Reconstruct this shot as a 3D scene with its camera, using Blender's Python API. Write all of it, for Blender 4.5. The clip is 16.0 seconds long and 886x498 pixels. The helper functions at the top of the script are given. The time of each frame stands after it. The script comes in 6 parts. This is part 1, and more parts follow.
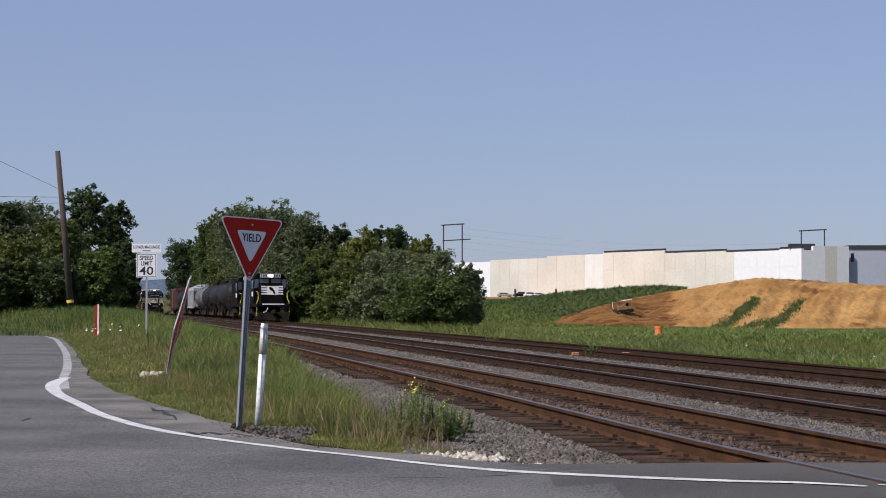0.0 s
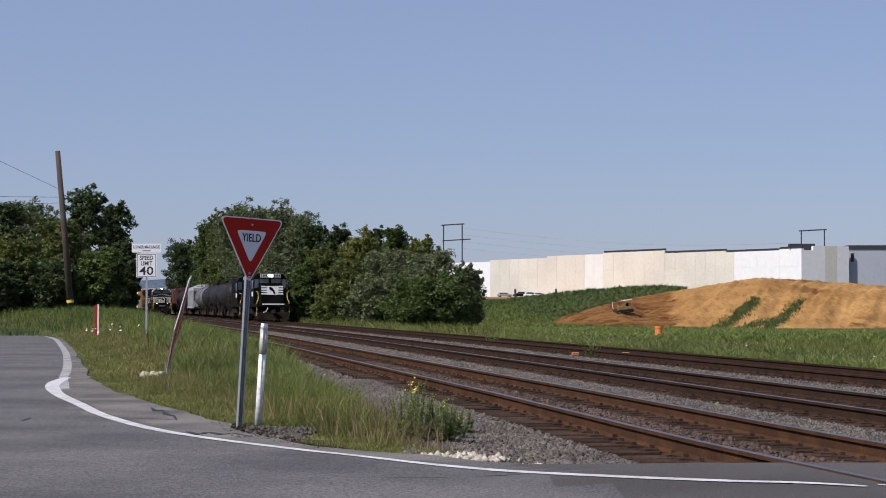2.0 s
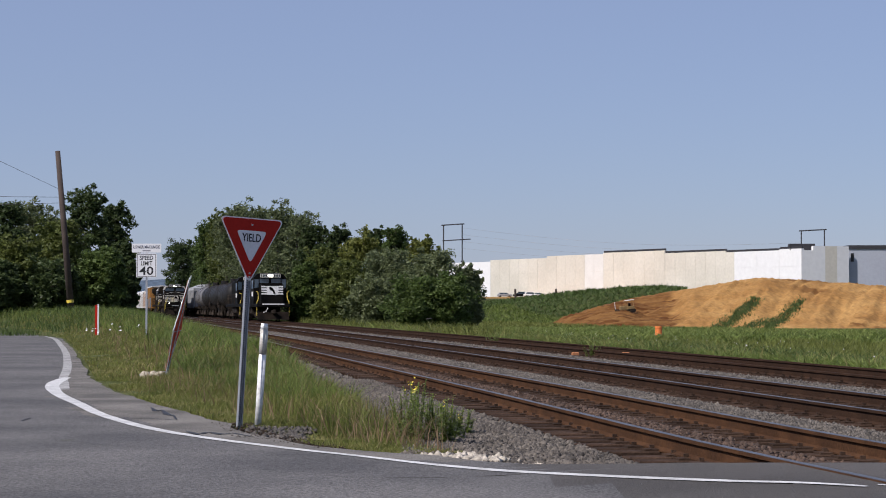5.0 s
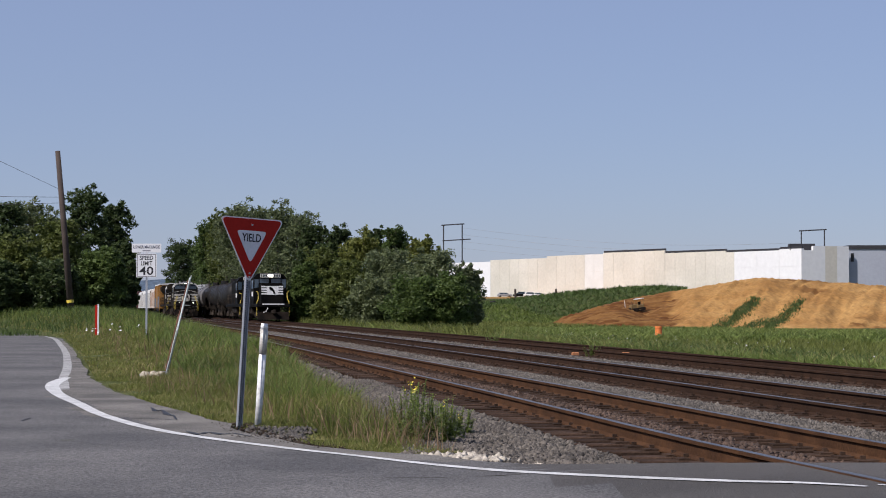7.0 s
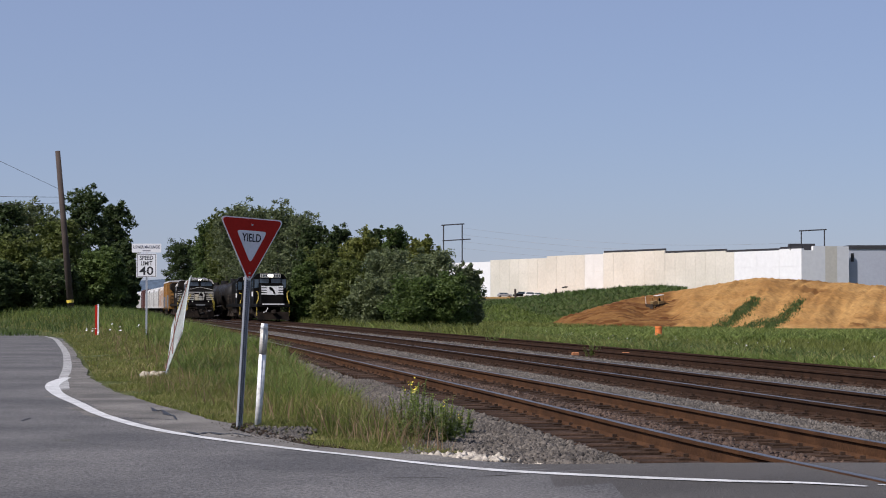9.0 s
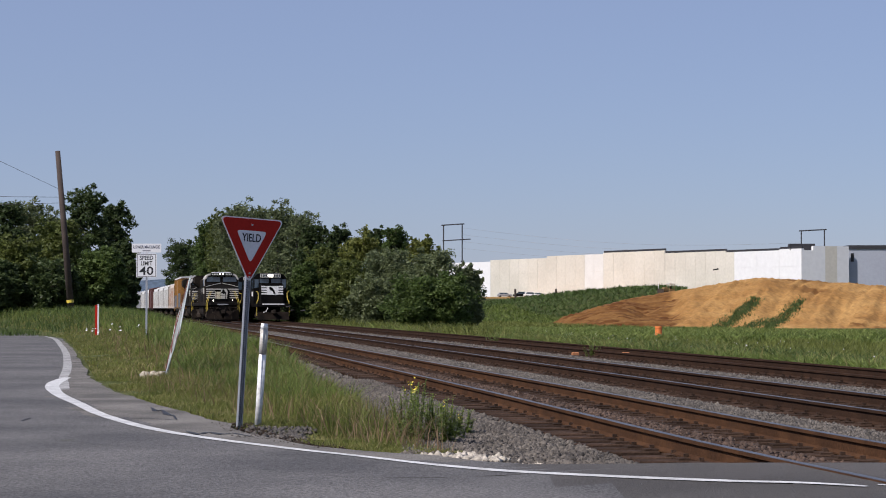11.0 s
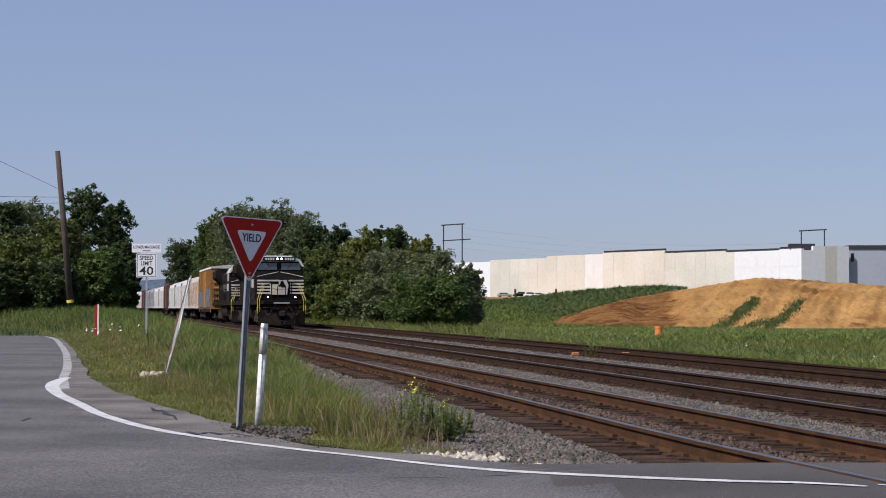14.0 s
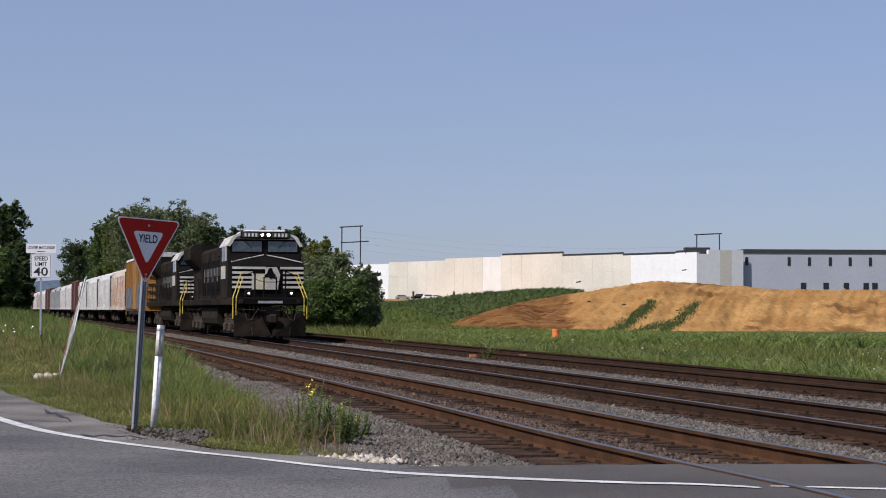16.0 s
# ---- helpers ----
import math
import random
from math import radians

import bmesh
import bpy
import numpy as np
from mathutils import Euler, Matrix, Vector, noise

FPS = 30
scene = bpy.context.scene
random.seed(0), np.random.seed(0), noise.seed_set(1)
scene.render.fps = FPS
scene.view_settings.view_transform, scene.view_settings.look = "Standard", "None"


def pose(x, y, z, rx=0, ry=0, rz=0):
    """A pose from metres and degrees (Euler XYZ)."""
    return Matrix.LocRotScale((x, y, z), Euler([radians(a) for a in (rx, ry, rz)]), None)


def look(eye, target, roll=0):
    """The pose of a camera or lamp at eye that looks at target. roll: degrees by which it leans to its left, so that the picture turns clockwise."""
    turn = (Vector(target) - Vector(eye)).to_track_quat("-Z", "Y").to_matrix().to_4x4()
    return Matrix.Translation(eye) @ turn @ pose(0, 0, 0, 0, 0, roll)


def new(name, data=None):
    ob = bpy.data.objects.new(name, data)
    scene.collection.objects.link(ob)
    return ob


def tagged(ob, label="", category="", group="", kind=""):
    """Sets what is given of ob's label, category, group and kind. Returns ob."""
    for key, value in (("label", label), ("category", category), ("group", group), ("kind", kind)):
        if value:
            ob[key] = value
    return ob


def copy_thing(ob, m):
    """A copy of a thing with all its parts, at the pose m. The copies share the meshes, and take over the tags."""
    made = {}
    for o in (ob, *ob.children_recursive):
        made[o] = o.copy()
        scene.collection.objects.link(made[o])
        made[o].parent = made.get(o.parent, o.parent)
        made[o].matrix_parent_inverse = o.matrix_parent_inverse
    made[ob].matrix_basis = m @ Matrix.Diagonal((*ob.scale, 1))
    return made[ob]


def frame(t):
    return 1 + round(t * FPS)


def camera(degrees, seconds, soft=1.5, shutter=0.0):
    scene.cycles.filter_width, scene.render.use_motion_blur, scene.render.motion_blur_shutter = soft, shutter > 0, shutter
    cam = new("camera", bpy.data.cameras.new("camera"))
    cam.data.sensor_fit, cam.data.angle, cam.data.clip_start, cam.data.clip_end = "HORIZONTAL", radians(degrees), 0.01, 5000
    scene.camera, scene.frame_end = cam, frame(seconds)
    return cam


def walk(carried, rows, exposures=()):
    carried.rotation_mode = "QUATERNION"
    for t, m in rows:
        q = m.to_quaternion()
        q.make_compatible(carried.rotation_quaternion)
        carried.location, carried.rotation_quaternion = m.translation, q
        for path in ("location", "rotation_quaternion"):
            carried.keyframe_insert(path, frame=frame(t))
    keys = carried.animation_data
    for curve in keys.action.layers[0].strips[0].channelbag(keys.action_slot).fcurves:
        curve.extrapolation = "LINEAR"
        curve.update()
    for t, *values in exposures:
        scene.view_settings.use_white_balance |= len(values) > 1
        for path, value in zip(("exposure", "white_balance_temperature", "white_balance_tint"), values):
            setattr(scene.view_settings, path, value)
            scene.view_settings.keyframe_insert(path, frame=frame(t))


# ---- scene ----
LENS = 27.55
EYE = (0.0, 0.0, 1.17)


def aim(yaw, pitch, roll=0.0):
    """Camera pose from a turn to the right, a tilt up and a lean, in degrees."""
    a, b = radians(yaw), radians(pitch)
    d = Vector((math.sin(a) * math.cos(b), math.cos(a) * math.cos(b), math.sin(b)))
    return look(EYE, Vector(EYE) + d * 10, roll)


cam = camera(LENS, 16.0, soft=1.0)
walk(cam, [
    (0.0, aim(0, 1.86)), (14.3, aim(0, 1.86)), (14.5, aim(0.045, 1.875)), (14.8, aim(0.52, 1.895, 0.03)),
    (15.0, aim(0.95, 1.905, 0.06)), (15.5, aim(2.07, 1.915, 0.12)), (15.6, aim(2.31, 1.92, 0.13)),
    (16.0, aim(3.225, 1.935, 0.17)),
], exposures=[(0.0, 0.0, 6350, 16), (16.0, 0.0, 6350, 16)])

# ---- light: hazy summer sky, sun from the left, a little behind the camera ----
SUN_DIR = Vector((-0.70, -0.56, 0.95)).normalized()
world = bpy.data.worlds.new("sky")
scene.world = world
world.use_nodes = True
wn = world.node_tree.nodes
sky = wn.new("ShaderNodeTexSky")
sky.sky_type = "NISHITA"
sky.sun_disc = False
sky.sun_elevation = math.asin(SUN_DIR.z)
sky.sun_rotation = math.atan2(SUN_DIR.x, SUN_DIR.y)
sky.air_density, sky.dust_density, sky.ozone_density = 1.0, 0.45, 6.0
wn["Background"].inputs["Strength"].default_value = 0.095
haze = wn.new("ShaderNodeMix")
haze.data_type = "RGBA"
haze.inputs[0].default_value = 0.55
haze.inputs[7].default_value = (3.45, 4.05, 5.9, 1)
world.node_tree.links.new(sky.outputs[0], haze.inputs[6])
world.node_tree.links.new(haze.outputs[2], wn["Background"].inputs[0])
sun = new("sun", bpy.data.lights.new("sun", "SUN"))
sun.data.energy, sun.data.angle, sun.data.color = 5.0, radians(0.6), (1.0, 0.95, 0.87)
sun.matrix_world = look(SUN_DIR * 50, (0, 0, 0))


# ---- materials ----
def mat(name, color, rough=0.8, metal=0.0, dark=None, scale=3.0, amount=0.6, bump=0.0, bump_scale=40.0, fine=0.25, per=0.0, island=False,
        coords="Object", emit=0.0, spec=0.5, grain=17.0):
    """Base colour broken up at two scales by noise, with relief; per: variation from piece to piece."""
    m = bpy.data.materials.new(name)
    m.use_nodes = True
    nt = m.node_tree
    N, L = nt.nodes, nt.links
    bsdf = N["Principled BSDF"]
    bsdf.inputs["Roughness"].default_value = rough
    bsdf.inputs["Metallic"].default_value = metal
    bsdf.inputs["Specular IOR Level"].default_value = spec
    if dark is None:
        dark = tuple(c * 0.6 for c in color)
    tc = N.new("ShaderNodeTexCoord")
    n1, n2 = N.new("ShaderNodeTexNoise"), N.new("ShaderNodeTexNoise")
    n1.inputs["Scale"].default_value, n1.inputs["Detail"].default_value = scale, 5
    n2.inputs["Scale"].default_value, n2.inputs["Detail"].default_value = scale * grain, 3
    for n in (n1, n2):
        L.new(tc.outputs[coords], n.inputs["Vector"])
    r = N.new("ShaderNodeMapRange")
    r.inputs["From Min"].default_value, r.inputs["From Max"].default_value = 0.35, 0.65
    r.inputs["To Max"].default_value = amount
    L.new(n1.outputs["Fac"], r.inputs["Value"])
    mix = N.new("ShaderNodeMix")
    mix.data_type = "RGBA"
    mix.inputs[6].default_value, mix.inputs[7].default_value = (*color, 1), (*dark, 1)
    L.new(r.outputs[0], mix.inputs[0])
    hsv = N.new("ShaderNodeHueSaturation")
    L.new(mix.outputs[2], hsv.inputs["Color"])
    v = N.new("ShaderNodeMapRange")
    v.inputs["From Min"].default_value, v.inputs["From Max"].default_value = 0.3, 0.7
    v.inputs["To Min"].default_value, v.inputs["To Max"].default_value = 1 - fine, 1 + fine
    L.new(n2.outputs["Fac"], v.inputs["Value"])
    out = v.outputs[0]
    if per:
        src = N.new("ShaderNodeNewGeometry").outputs["Random Per Island"] if island else N.new("ShaderNodeObjectInfo").outputs["Random"]
        p = N.new("ShaderNodeMapRange")
        p.inputs["To Min"].default_value, p.inputs["To Max"].default_value = 1 - per, 1 + per
        L.new(src, p.inputs["Value"])
        mul = N.new("ShaderNodeMath")
        mul.operation = "MULTIPLY"
        L.new(out, mul.inputs[0]), L.new(p.outputs[0], mul.inputs[1])
        out = mul.outputs[0]
    L.new(out, hsv.inputs["Value"])
    L.new(hsv.outputs[0], bsdf.inputs["Base Color"])
    if bump:
        n3, b = N.new("ShaderNodeTexNoise"), N.new("ShaderNodeBump")
        n3.inputs["Scale"].default_value, n3.inputs["Detail"].default_value = bump_scale, 4
        L.new(tc.outputs[coords], n3.inputs["Vector"])
        b.inputs["Strength"].default_value, b.inputs["Distance"].default_value = bump, 0.02
        L.new(n3.outputs["Fac"], b.inputs["Height"])
        L.new(b.outputs[0], bsdf.inputs["Normal"])
    if emit:
        bsdf.inputs["Emission Color"].default_value = (1.0, 0.93, 0.78, 1)
        bsdf.inputs["Emission Strength"].default_value = emit
    return m


def leafy(name, color, dark, per=0.35):
    """Leaf material: light passes through it, colour differs from leaf to leaf."""
    m = mat(name, color, rough=0.55, dark=dark, scale=0.35, amount=0.8, fine=0.15, per=per, island=True, spec=0.3)
    nt = m.node_tree
    N, L = nt.nodes, nt.links
    bsdf, outp = N["Principled BSDF"], N["Material Output"]
    tr, ad = N.new("ShaderNodeBsdfTranslucent"), N.new("ShaderNodeMixShader")
    L.new(bsdf.inputs["Base Color"].links[0].from_socket, tr.inputs["Color"])
    ad.inputs[0].default_value = 0.45
    L.new(bsdf.outputs[0], ad.inputs[1]), L.new(tr.outputs[0], ad.inputs[2]), L.new(ad.outputs[0], outp.inputs["Surface"])
    return m


M_asphalt = mat("asphalt", (0.134, 0.128, 0.123), 0.85, dark=(0.072, 0.070, 0.070), scale=0.45, amount=0.9, bump=0.6, bump_scale=70, fine=0.6, grain=110, spec=0.3)
M_asphalt_new = mat("darker_asphalt", (0.096, 0.088, 0.082), 0.85, spec=0.25, dark=(0.056, 0.052, 0.048), scale=0.45, amount=0.9, bump=0.6, bump_scale=70, fine=0.38, grain=130)
M_asphalt_old = mat("asphalt_worn", (0.185, 0.172, 0.153), 0.9, spec=0.3, dark=(0.085, 0.079, 0.071), scale=0.9, amount=0.9, bump=0.6, bump_scale=60, fine=0.5, grain=60)
M_line = mat("road_paint", (0.60, 0.60, 0.585), 0.7, dark=(0.36, 0.36, 0.35), scale=5, amount=0.75, bump=0.2)
M_line_old = mat("road_paint_worn", (0.40, 0.395, 0.375), 0.8, dark=(0.17, 0.165, 0.16), scale=4, amount=0.95, bump=0.2)
M_ground = mat("grass_soil", (0.085, 0.092, 0.030), 0.95, spec=0.1, dark=(0.05, 0.06, 0.018), scale=0.12, amount=0.9, bump=0.8, bump_scale=6, fine=0.4)
M_ballast = mat("ballast_bed", (0.052, 0.039, 0.030), 0.95, spec=0.1, dark=(0.022, 0.016, 0.012), scale=0.8, bump=1.0, bump_scale=22, fine=0.5)
M_stone = mat("ballast_stone", (0.112, 0.097, 0.081), 0.9, dark=(0.055, 0.046, 0.039), scale=0.7, bump=0.5, bump_scale=60, per=0.6, island=True)
M_stone_white = mat("limestone_rubble", (0.48, 0.43, 0.355), 0.9, dark=(0.26, 0.23, 0.19), scale=2, bump=0.5, per=0.25, island=True)
M_rust_bright = mat("bright_rusty_rail_steel", (0.082, 0.040, 0.020), 0.9, 0.0, spec=0.08, dark=(0.034, 0.018, 0.011), scale=2.5, bump=0.4, bump_scale=50)
M_rust = mat("rusty_rail_steel", (0.046, 0.025, 0.0155), 0.9, 0.0, spec=0.08, dark=(0.021, 0.0125, 0.009), scale=2.5, bump=0.4, bump_scale=50)
M_shine = mat("polished_rail_head", (0.22, 0.205, 0.205), 0.38, 0.9, dark=(0.12, 0.095, 0.08), scale=3)
M_tie = mat("weathered_tie_wood", (0.058, 0.036, 0.025), 0.95, spec=0.1, dark=(0.020, 0.013, 0.010), scale=3, bump=0.8, bump_scale=20, per=0.35)
M_dirt = mat("orange_clay", (0.47, 0.29, 0.115), 0.95, dark=(0.32, 0.17, 0.058), scale=0.16, amount=0.9, bump=1.0, bump_scale=0.8, fine=0.14)
M_heap = mat("excavated_clay", (0.375, 0.215, 0.076), 0.95, spec=0.1, dark=(0.265, 0.135, 0.043), scale=0.12, amount=0.9, bump=1.0, bump_scale=1.6, fine=0.2, grain=14)


def darker_zones(m):
    """Darker, redder colour on the ramp at the heap's end and in patches on its top."""
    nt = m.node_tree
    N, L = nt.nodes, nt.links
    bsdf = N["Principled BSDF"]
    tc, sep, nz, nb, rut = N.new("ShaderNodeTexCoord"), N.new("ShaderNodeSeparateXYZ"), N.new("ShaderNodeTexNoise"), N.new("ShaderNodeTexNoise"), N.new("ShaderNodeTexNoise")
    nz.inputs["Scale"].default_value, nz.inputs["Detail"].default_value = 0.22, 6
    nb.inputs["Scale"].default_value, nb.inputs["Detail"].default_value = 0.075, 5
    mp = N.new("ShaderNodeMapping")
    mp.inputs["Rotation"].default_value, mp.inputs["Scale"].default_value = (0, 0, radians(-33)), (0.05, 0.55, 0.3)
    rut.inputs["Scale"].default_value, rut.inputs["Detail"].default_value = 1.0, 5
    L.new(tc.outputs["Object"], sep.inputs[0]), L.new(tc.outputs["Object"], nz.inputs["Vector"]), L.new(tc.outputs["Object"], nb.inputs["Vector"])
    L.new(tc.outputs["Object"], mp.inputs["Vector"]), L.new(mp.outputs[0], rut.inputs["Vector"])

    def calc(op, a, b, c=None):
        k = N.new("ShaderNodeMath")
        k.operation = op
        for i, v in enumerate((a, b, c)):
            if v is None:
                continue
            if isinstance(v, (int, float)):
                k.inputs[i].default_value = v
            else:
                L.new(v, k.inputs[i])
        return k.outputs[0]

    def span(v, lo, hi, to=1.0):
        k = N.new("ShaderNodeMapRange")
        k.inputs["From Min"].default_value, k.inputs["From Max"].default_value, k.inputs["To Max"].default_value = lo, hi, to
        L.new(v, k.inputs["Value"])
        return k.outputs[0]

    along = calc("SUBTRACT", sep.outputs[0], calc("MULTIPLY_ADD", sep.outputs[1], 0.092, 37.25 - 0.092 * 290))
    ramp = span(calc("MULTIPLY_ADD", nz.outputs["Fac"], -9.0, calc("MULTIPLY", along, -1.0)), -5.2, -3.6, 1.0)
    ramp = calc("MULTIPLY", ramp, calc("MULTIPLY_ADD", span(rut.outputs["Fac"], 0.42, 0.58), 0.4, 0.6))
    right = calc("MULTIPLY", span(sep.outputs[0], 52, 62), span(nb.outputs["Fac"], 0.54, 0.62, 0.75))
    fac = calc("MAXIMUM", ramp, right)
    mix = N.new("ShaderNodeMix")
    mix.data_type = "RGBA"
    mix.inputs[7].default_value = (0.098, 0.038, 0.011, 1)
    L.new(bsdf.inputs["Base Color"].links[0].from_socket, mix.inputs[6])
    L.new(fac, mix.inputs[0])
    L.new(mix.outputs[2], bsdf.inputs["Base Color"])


darker_zones(M_heap)
M_wall_white = mat("white_painted_concrete", (0.72, 0.72, 0.72), 0.8, dark=(0.66, 0.66, 0.66), scale=0.05, amount=0.5, fine=0.04)
M_wall_cream = mat("raw_concrete_panel", (0.61, 0.575, 0.50), 0.85, dark=(0.54, 0.505, 0.43), scale=0.08, amount=0.9, fine=0.06, per=0.02)
M_wall_grey = mat("grey_panel", (0.66, 0.66, 0.68), 0.8, dark=(0.60, 0.60, 0.61), scale=0.1, fine=0.05)
# the wing's shaded look is put into this darker blue-grey
M_wing = mat("shade_toned_panel", (0.34, 0.365, 0.42), 0.8, dark=(0.30, 0.32, 0.37), scale=0.1, fine=0.04)
M_dark_trim = mat("dark_roof_edge", (0.03, 0.03, 0.035), 0.7)
M_black = mat("black_paint", (0.005, 0.0048, 0.0048), 0.65, spec=0.03, dark=(0.011, 0.010, 0.009), scale=0.9, amount=0.8, bump=0.1, bump_scale=8)
M_black_dusty = mat("dusty_black_paint", (0.010, 0.0088, 0.0078), 0.75, spec=0.03, dark=(0.034, 0.026, 0.019), scale=0.9, amount=0.8, bump=0.1, bump_scale=8)
M_under = mat("grimy_running_gear", (0.016, 0.013, 0.011), 0.85, spec=0.05, dark=(0.042, 0.034, 0.027), scale=1.6, amount=0.8, bump=0.4)
M_white = mat("white_paint", (0.76, 0.76, 0.75), 0.5, dark=(0.6, 0.59, 0.57), scale=1.2, amount=0.6)
M_yellow = mat("yellow_paint", (0.65, 0.50, 0.06), 0.55, dark=(0.5, 0.38, 0.05), scale=2)
M_glass = mat("dark_cab_glass", (0.05, 0.075, 0.10), 0.08, 0.0, dark=(0.03, 0.04, 0.05), scale=0.5, spec=0.9)
M_lamp = mat("lit_lamp", (1, 0.95, 0.85), 0.3, emit=14.0)
M_lamp_dim = mat("lit_ditch_lamp", (1, 0.95, 0.85), 0.3, emit=9.0)
M_board = mat("number_board", (0.62, 0.62, 0.56), 0.4, dark=(0.5, 0.5, 0.45))
M_board_dark = mat("dark_number_board", (0.035, 0.042, 0.032), 0.5)
M_steel = mat("galvanised_steel", (0.46, 0.47, 0.49), 0.45, 0.7, dark=(0.34, 0.35, 0.37), scale=4)
M_red = mat("red_sign_sheeting", (0.40, 0.020, 0.012), 0.5, spec=0.12, dark=(0.31, 0.016, 0.010), scale=1.5, amount=0.5, fine=0.08)
M_sign_white = mat("white_sign_sheeting", (0.70, 0.70, 0.71), 0.4, dark=(0.6, 0.6, 0.62), scale=2, amount=0.5, fine=0.05)
M_letter = mat("black_lettering", (0.015, 0.015, 0.018), 0.5)
M_pole = mat("creosoted_pole_wood", (0.065, 0.047, 0.038), 0.9, dark=(0.032, 0.023, 0.019), scale=1.5, bump=0.8, bump_scale=14)
M_bark = mat("bark", (0.10, 0.075, 0.055), 0.95, dark=(0.05, 0.037, 0.028), scale=2, bump=0.9, bump_scale=10)
M_leaf = leafy("leaves_green", (0.10, 0.145, 0.038), (0.056, 0.088, 0.024))
M_leaf_dark = leafy("leaves_dark_green", (0.076, 0.108, 0.037), (0.042, 0.064, 0.022))
M_leaf_olive = leafy("leaves_olive", (0.13, 0.155, 0.04), (0.075, 0.10, 0.025))
M_leaf_yellow = leafy("leaves_yellow_green", (0.20, 0.215, 0.052), (0.13, 0.15, 0.04))
M_grass = leafy("grass_blades", (0.185, 0.205, 0.05), (0.12, 0.14, 0.032), per=0.4)
M_grass_dry = leafy("dry_grass_blades", (0.30, 0.265, 0.10), (0.19, 0.185, 0.06), per=0.4)
M_leaf_grey = leafy("leaves_grey_green", (0.165, 0.195, 0.09), (0.105, 0.132, 0.06))
M_pale = leafy("pale_weed_leaves", (0.26, 0.30, 0.085), (0.16, 0.20, 0.055), per=0.4)
M_bank = leafy("bank_weed_leaves", (0.115, 0.165, 0.05), (0.065, 0.10, 0.03), per=0.4)
M_seed = leafy("seed_heads", (0.30, 0.20, 0.115), (0.20, 0.145, 0.075), per=0.35)
M_weed = leafy("rank_weeds", (0.17, 0.22, 0.05), (0.09, 0.13, 0.03), per=0.45)


# ---- mesh helpers ----
def link(name, bm, material, parent=None, label="", smooth=False, m=None):
    me = bpy.data.meshes.new(name)
    bm.to_mesh(me)
    bm.free()
    me.materials.append(material)
    if smooth:
        me.polygons.foreach_set("use_smooth", [True] * len(me.polygons))
    ob = new(name, me)
    if parent is not None:
        ob.parent = parent
    if m is not None:
        ob.matrix_basis = m
    if label:
        ob["label"] = label
    return ob


def part(name, bm, material, parent, label="", smooth=False):
    return link(name, bm, material, parent, label, smooth)


def share(name, me, parent, m, label=""):
    """Another object on the same mesh."""
    ob = new(name, me)
    ob.parent, ob.matrix_basis = parent, m
    if label:
        ob["label"] = label
    return ob


def from_arrays(name, verts, faces, material):
    """verts (n,3), faces (m,k) arrays to one mesh object."""
    me = bpy.data.meshes.new(name)
    n, k = len(faces), faces.shape[1]
    me.vertices.add(len(verts))
    me.vertices.foreach_set("co", np.asarray(verts, dtype=np.float32).ravel())
    me.loops.add(n * k)
    me.loops.foreach_set("vertex_index", np.asarray(faces, dtype=np.int32).ravel())
    me.polygons.add(n)
    me.polygons.foreach_set("loop_start", np.arange(0, n * k, k, dtype=np.int32))
    me.update(calc_edges=True)
    me.validate()
    me.materials.append(material)
    return new(name, me)


def bx(bm, x0, x1, y0, y1, z0, z1, bevel=0.0, m=None):
    """A box, with its edges rounded off if bevel is given."""
    mm = Matrix.Translation(((x0 + x1) / 2, (y0 + y1) / 2, (z0 + z1) / 2)) @ Matrix.Diagonal((x1 - x0, y1 - y0, z1 - z0, 1))
    g = bmesh.ops.create_cube(bm, size=1, matrix=mm if m is None else m @ mm)
    if bevel:
        es = list({e for v in g["verts"] for e in v.link_edges})
        bmesh.ops.bevel(bm, geom=es, offset=bevel, segments=1, affect="EDGES", profile=0.5)
    return bm


def box(x0, x1, y0, y1, z0, z1, bevel=0.0, m=None):
    return bx(bmesh.new(), x0, x1, y0, y1, z0, z1, bevel, m)


def rod(bm, a, b, r, r2=None, seg=8):
    a, b = Vector(a), Vector(b)
    d = b - a
    mm = Matrix.Translation((a + b) / 2) @ d.to_track_quat("Z", "Y").to_matrix().to_4x4()
    bmesh.ops.create_cone(bm, cap_ends=True, segments=seg, radius1=r, radius2=r if r2 is None else r2, depth=d.length, matrix=mm)
    return bm


def path_rod(points, r, seg=6):
    bm = bmesh.new()
    for a, b in zip(points, points[1:]):
        rod(bm, a, b, r, seg=seg)
    return bm


def tube(points, r, seg=5):
    """One connected tube along nearly straight points, for hanging wires."""
    bm = bmesh.new()
    q = (Vector(points[-1]) - Vector(points[0])).to_track_quat("Z", "Y")
    prev = None
    for p in points:
        ring = [bm.verts.new(Vector(p) + q @ Vector((r * math.cos(6.2832 * k / seg), r * math.sin(6.2832 * k / seg), 0))) for k in range(seg)]
        if prev:
            for k in range(seg):
                bm.faces.new((prev[k], prev[(k + 1) % seg], ring[(k + 1) % seg], ring[k]))
        prev = ring
    return bm


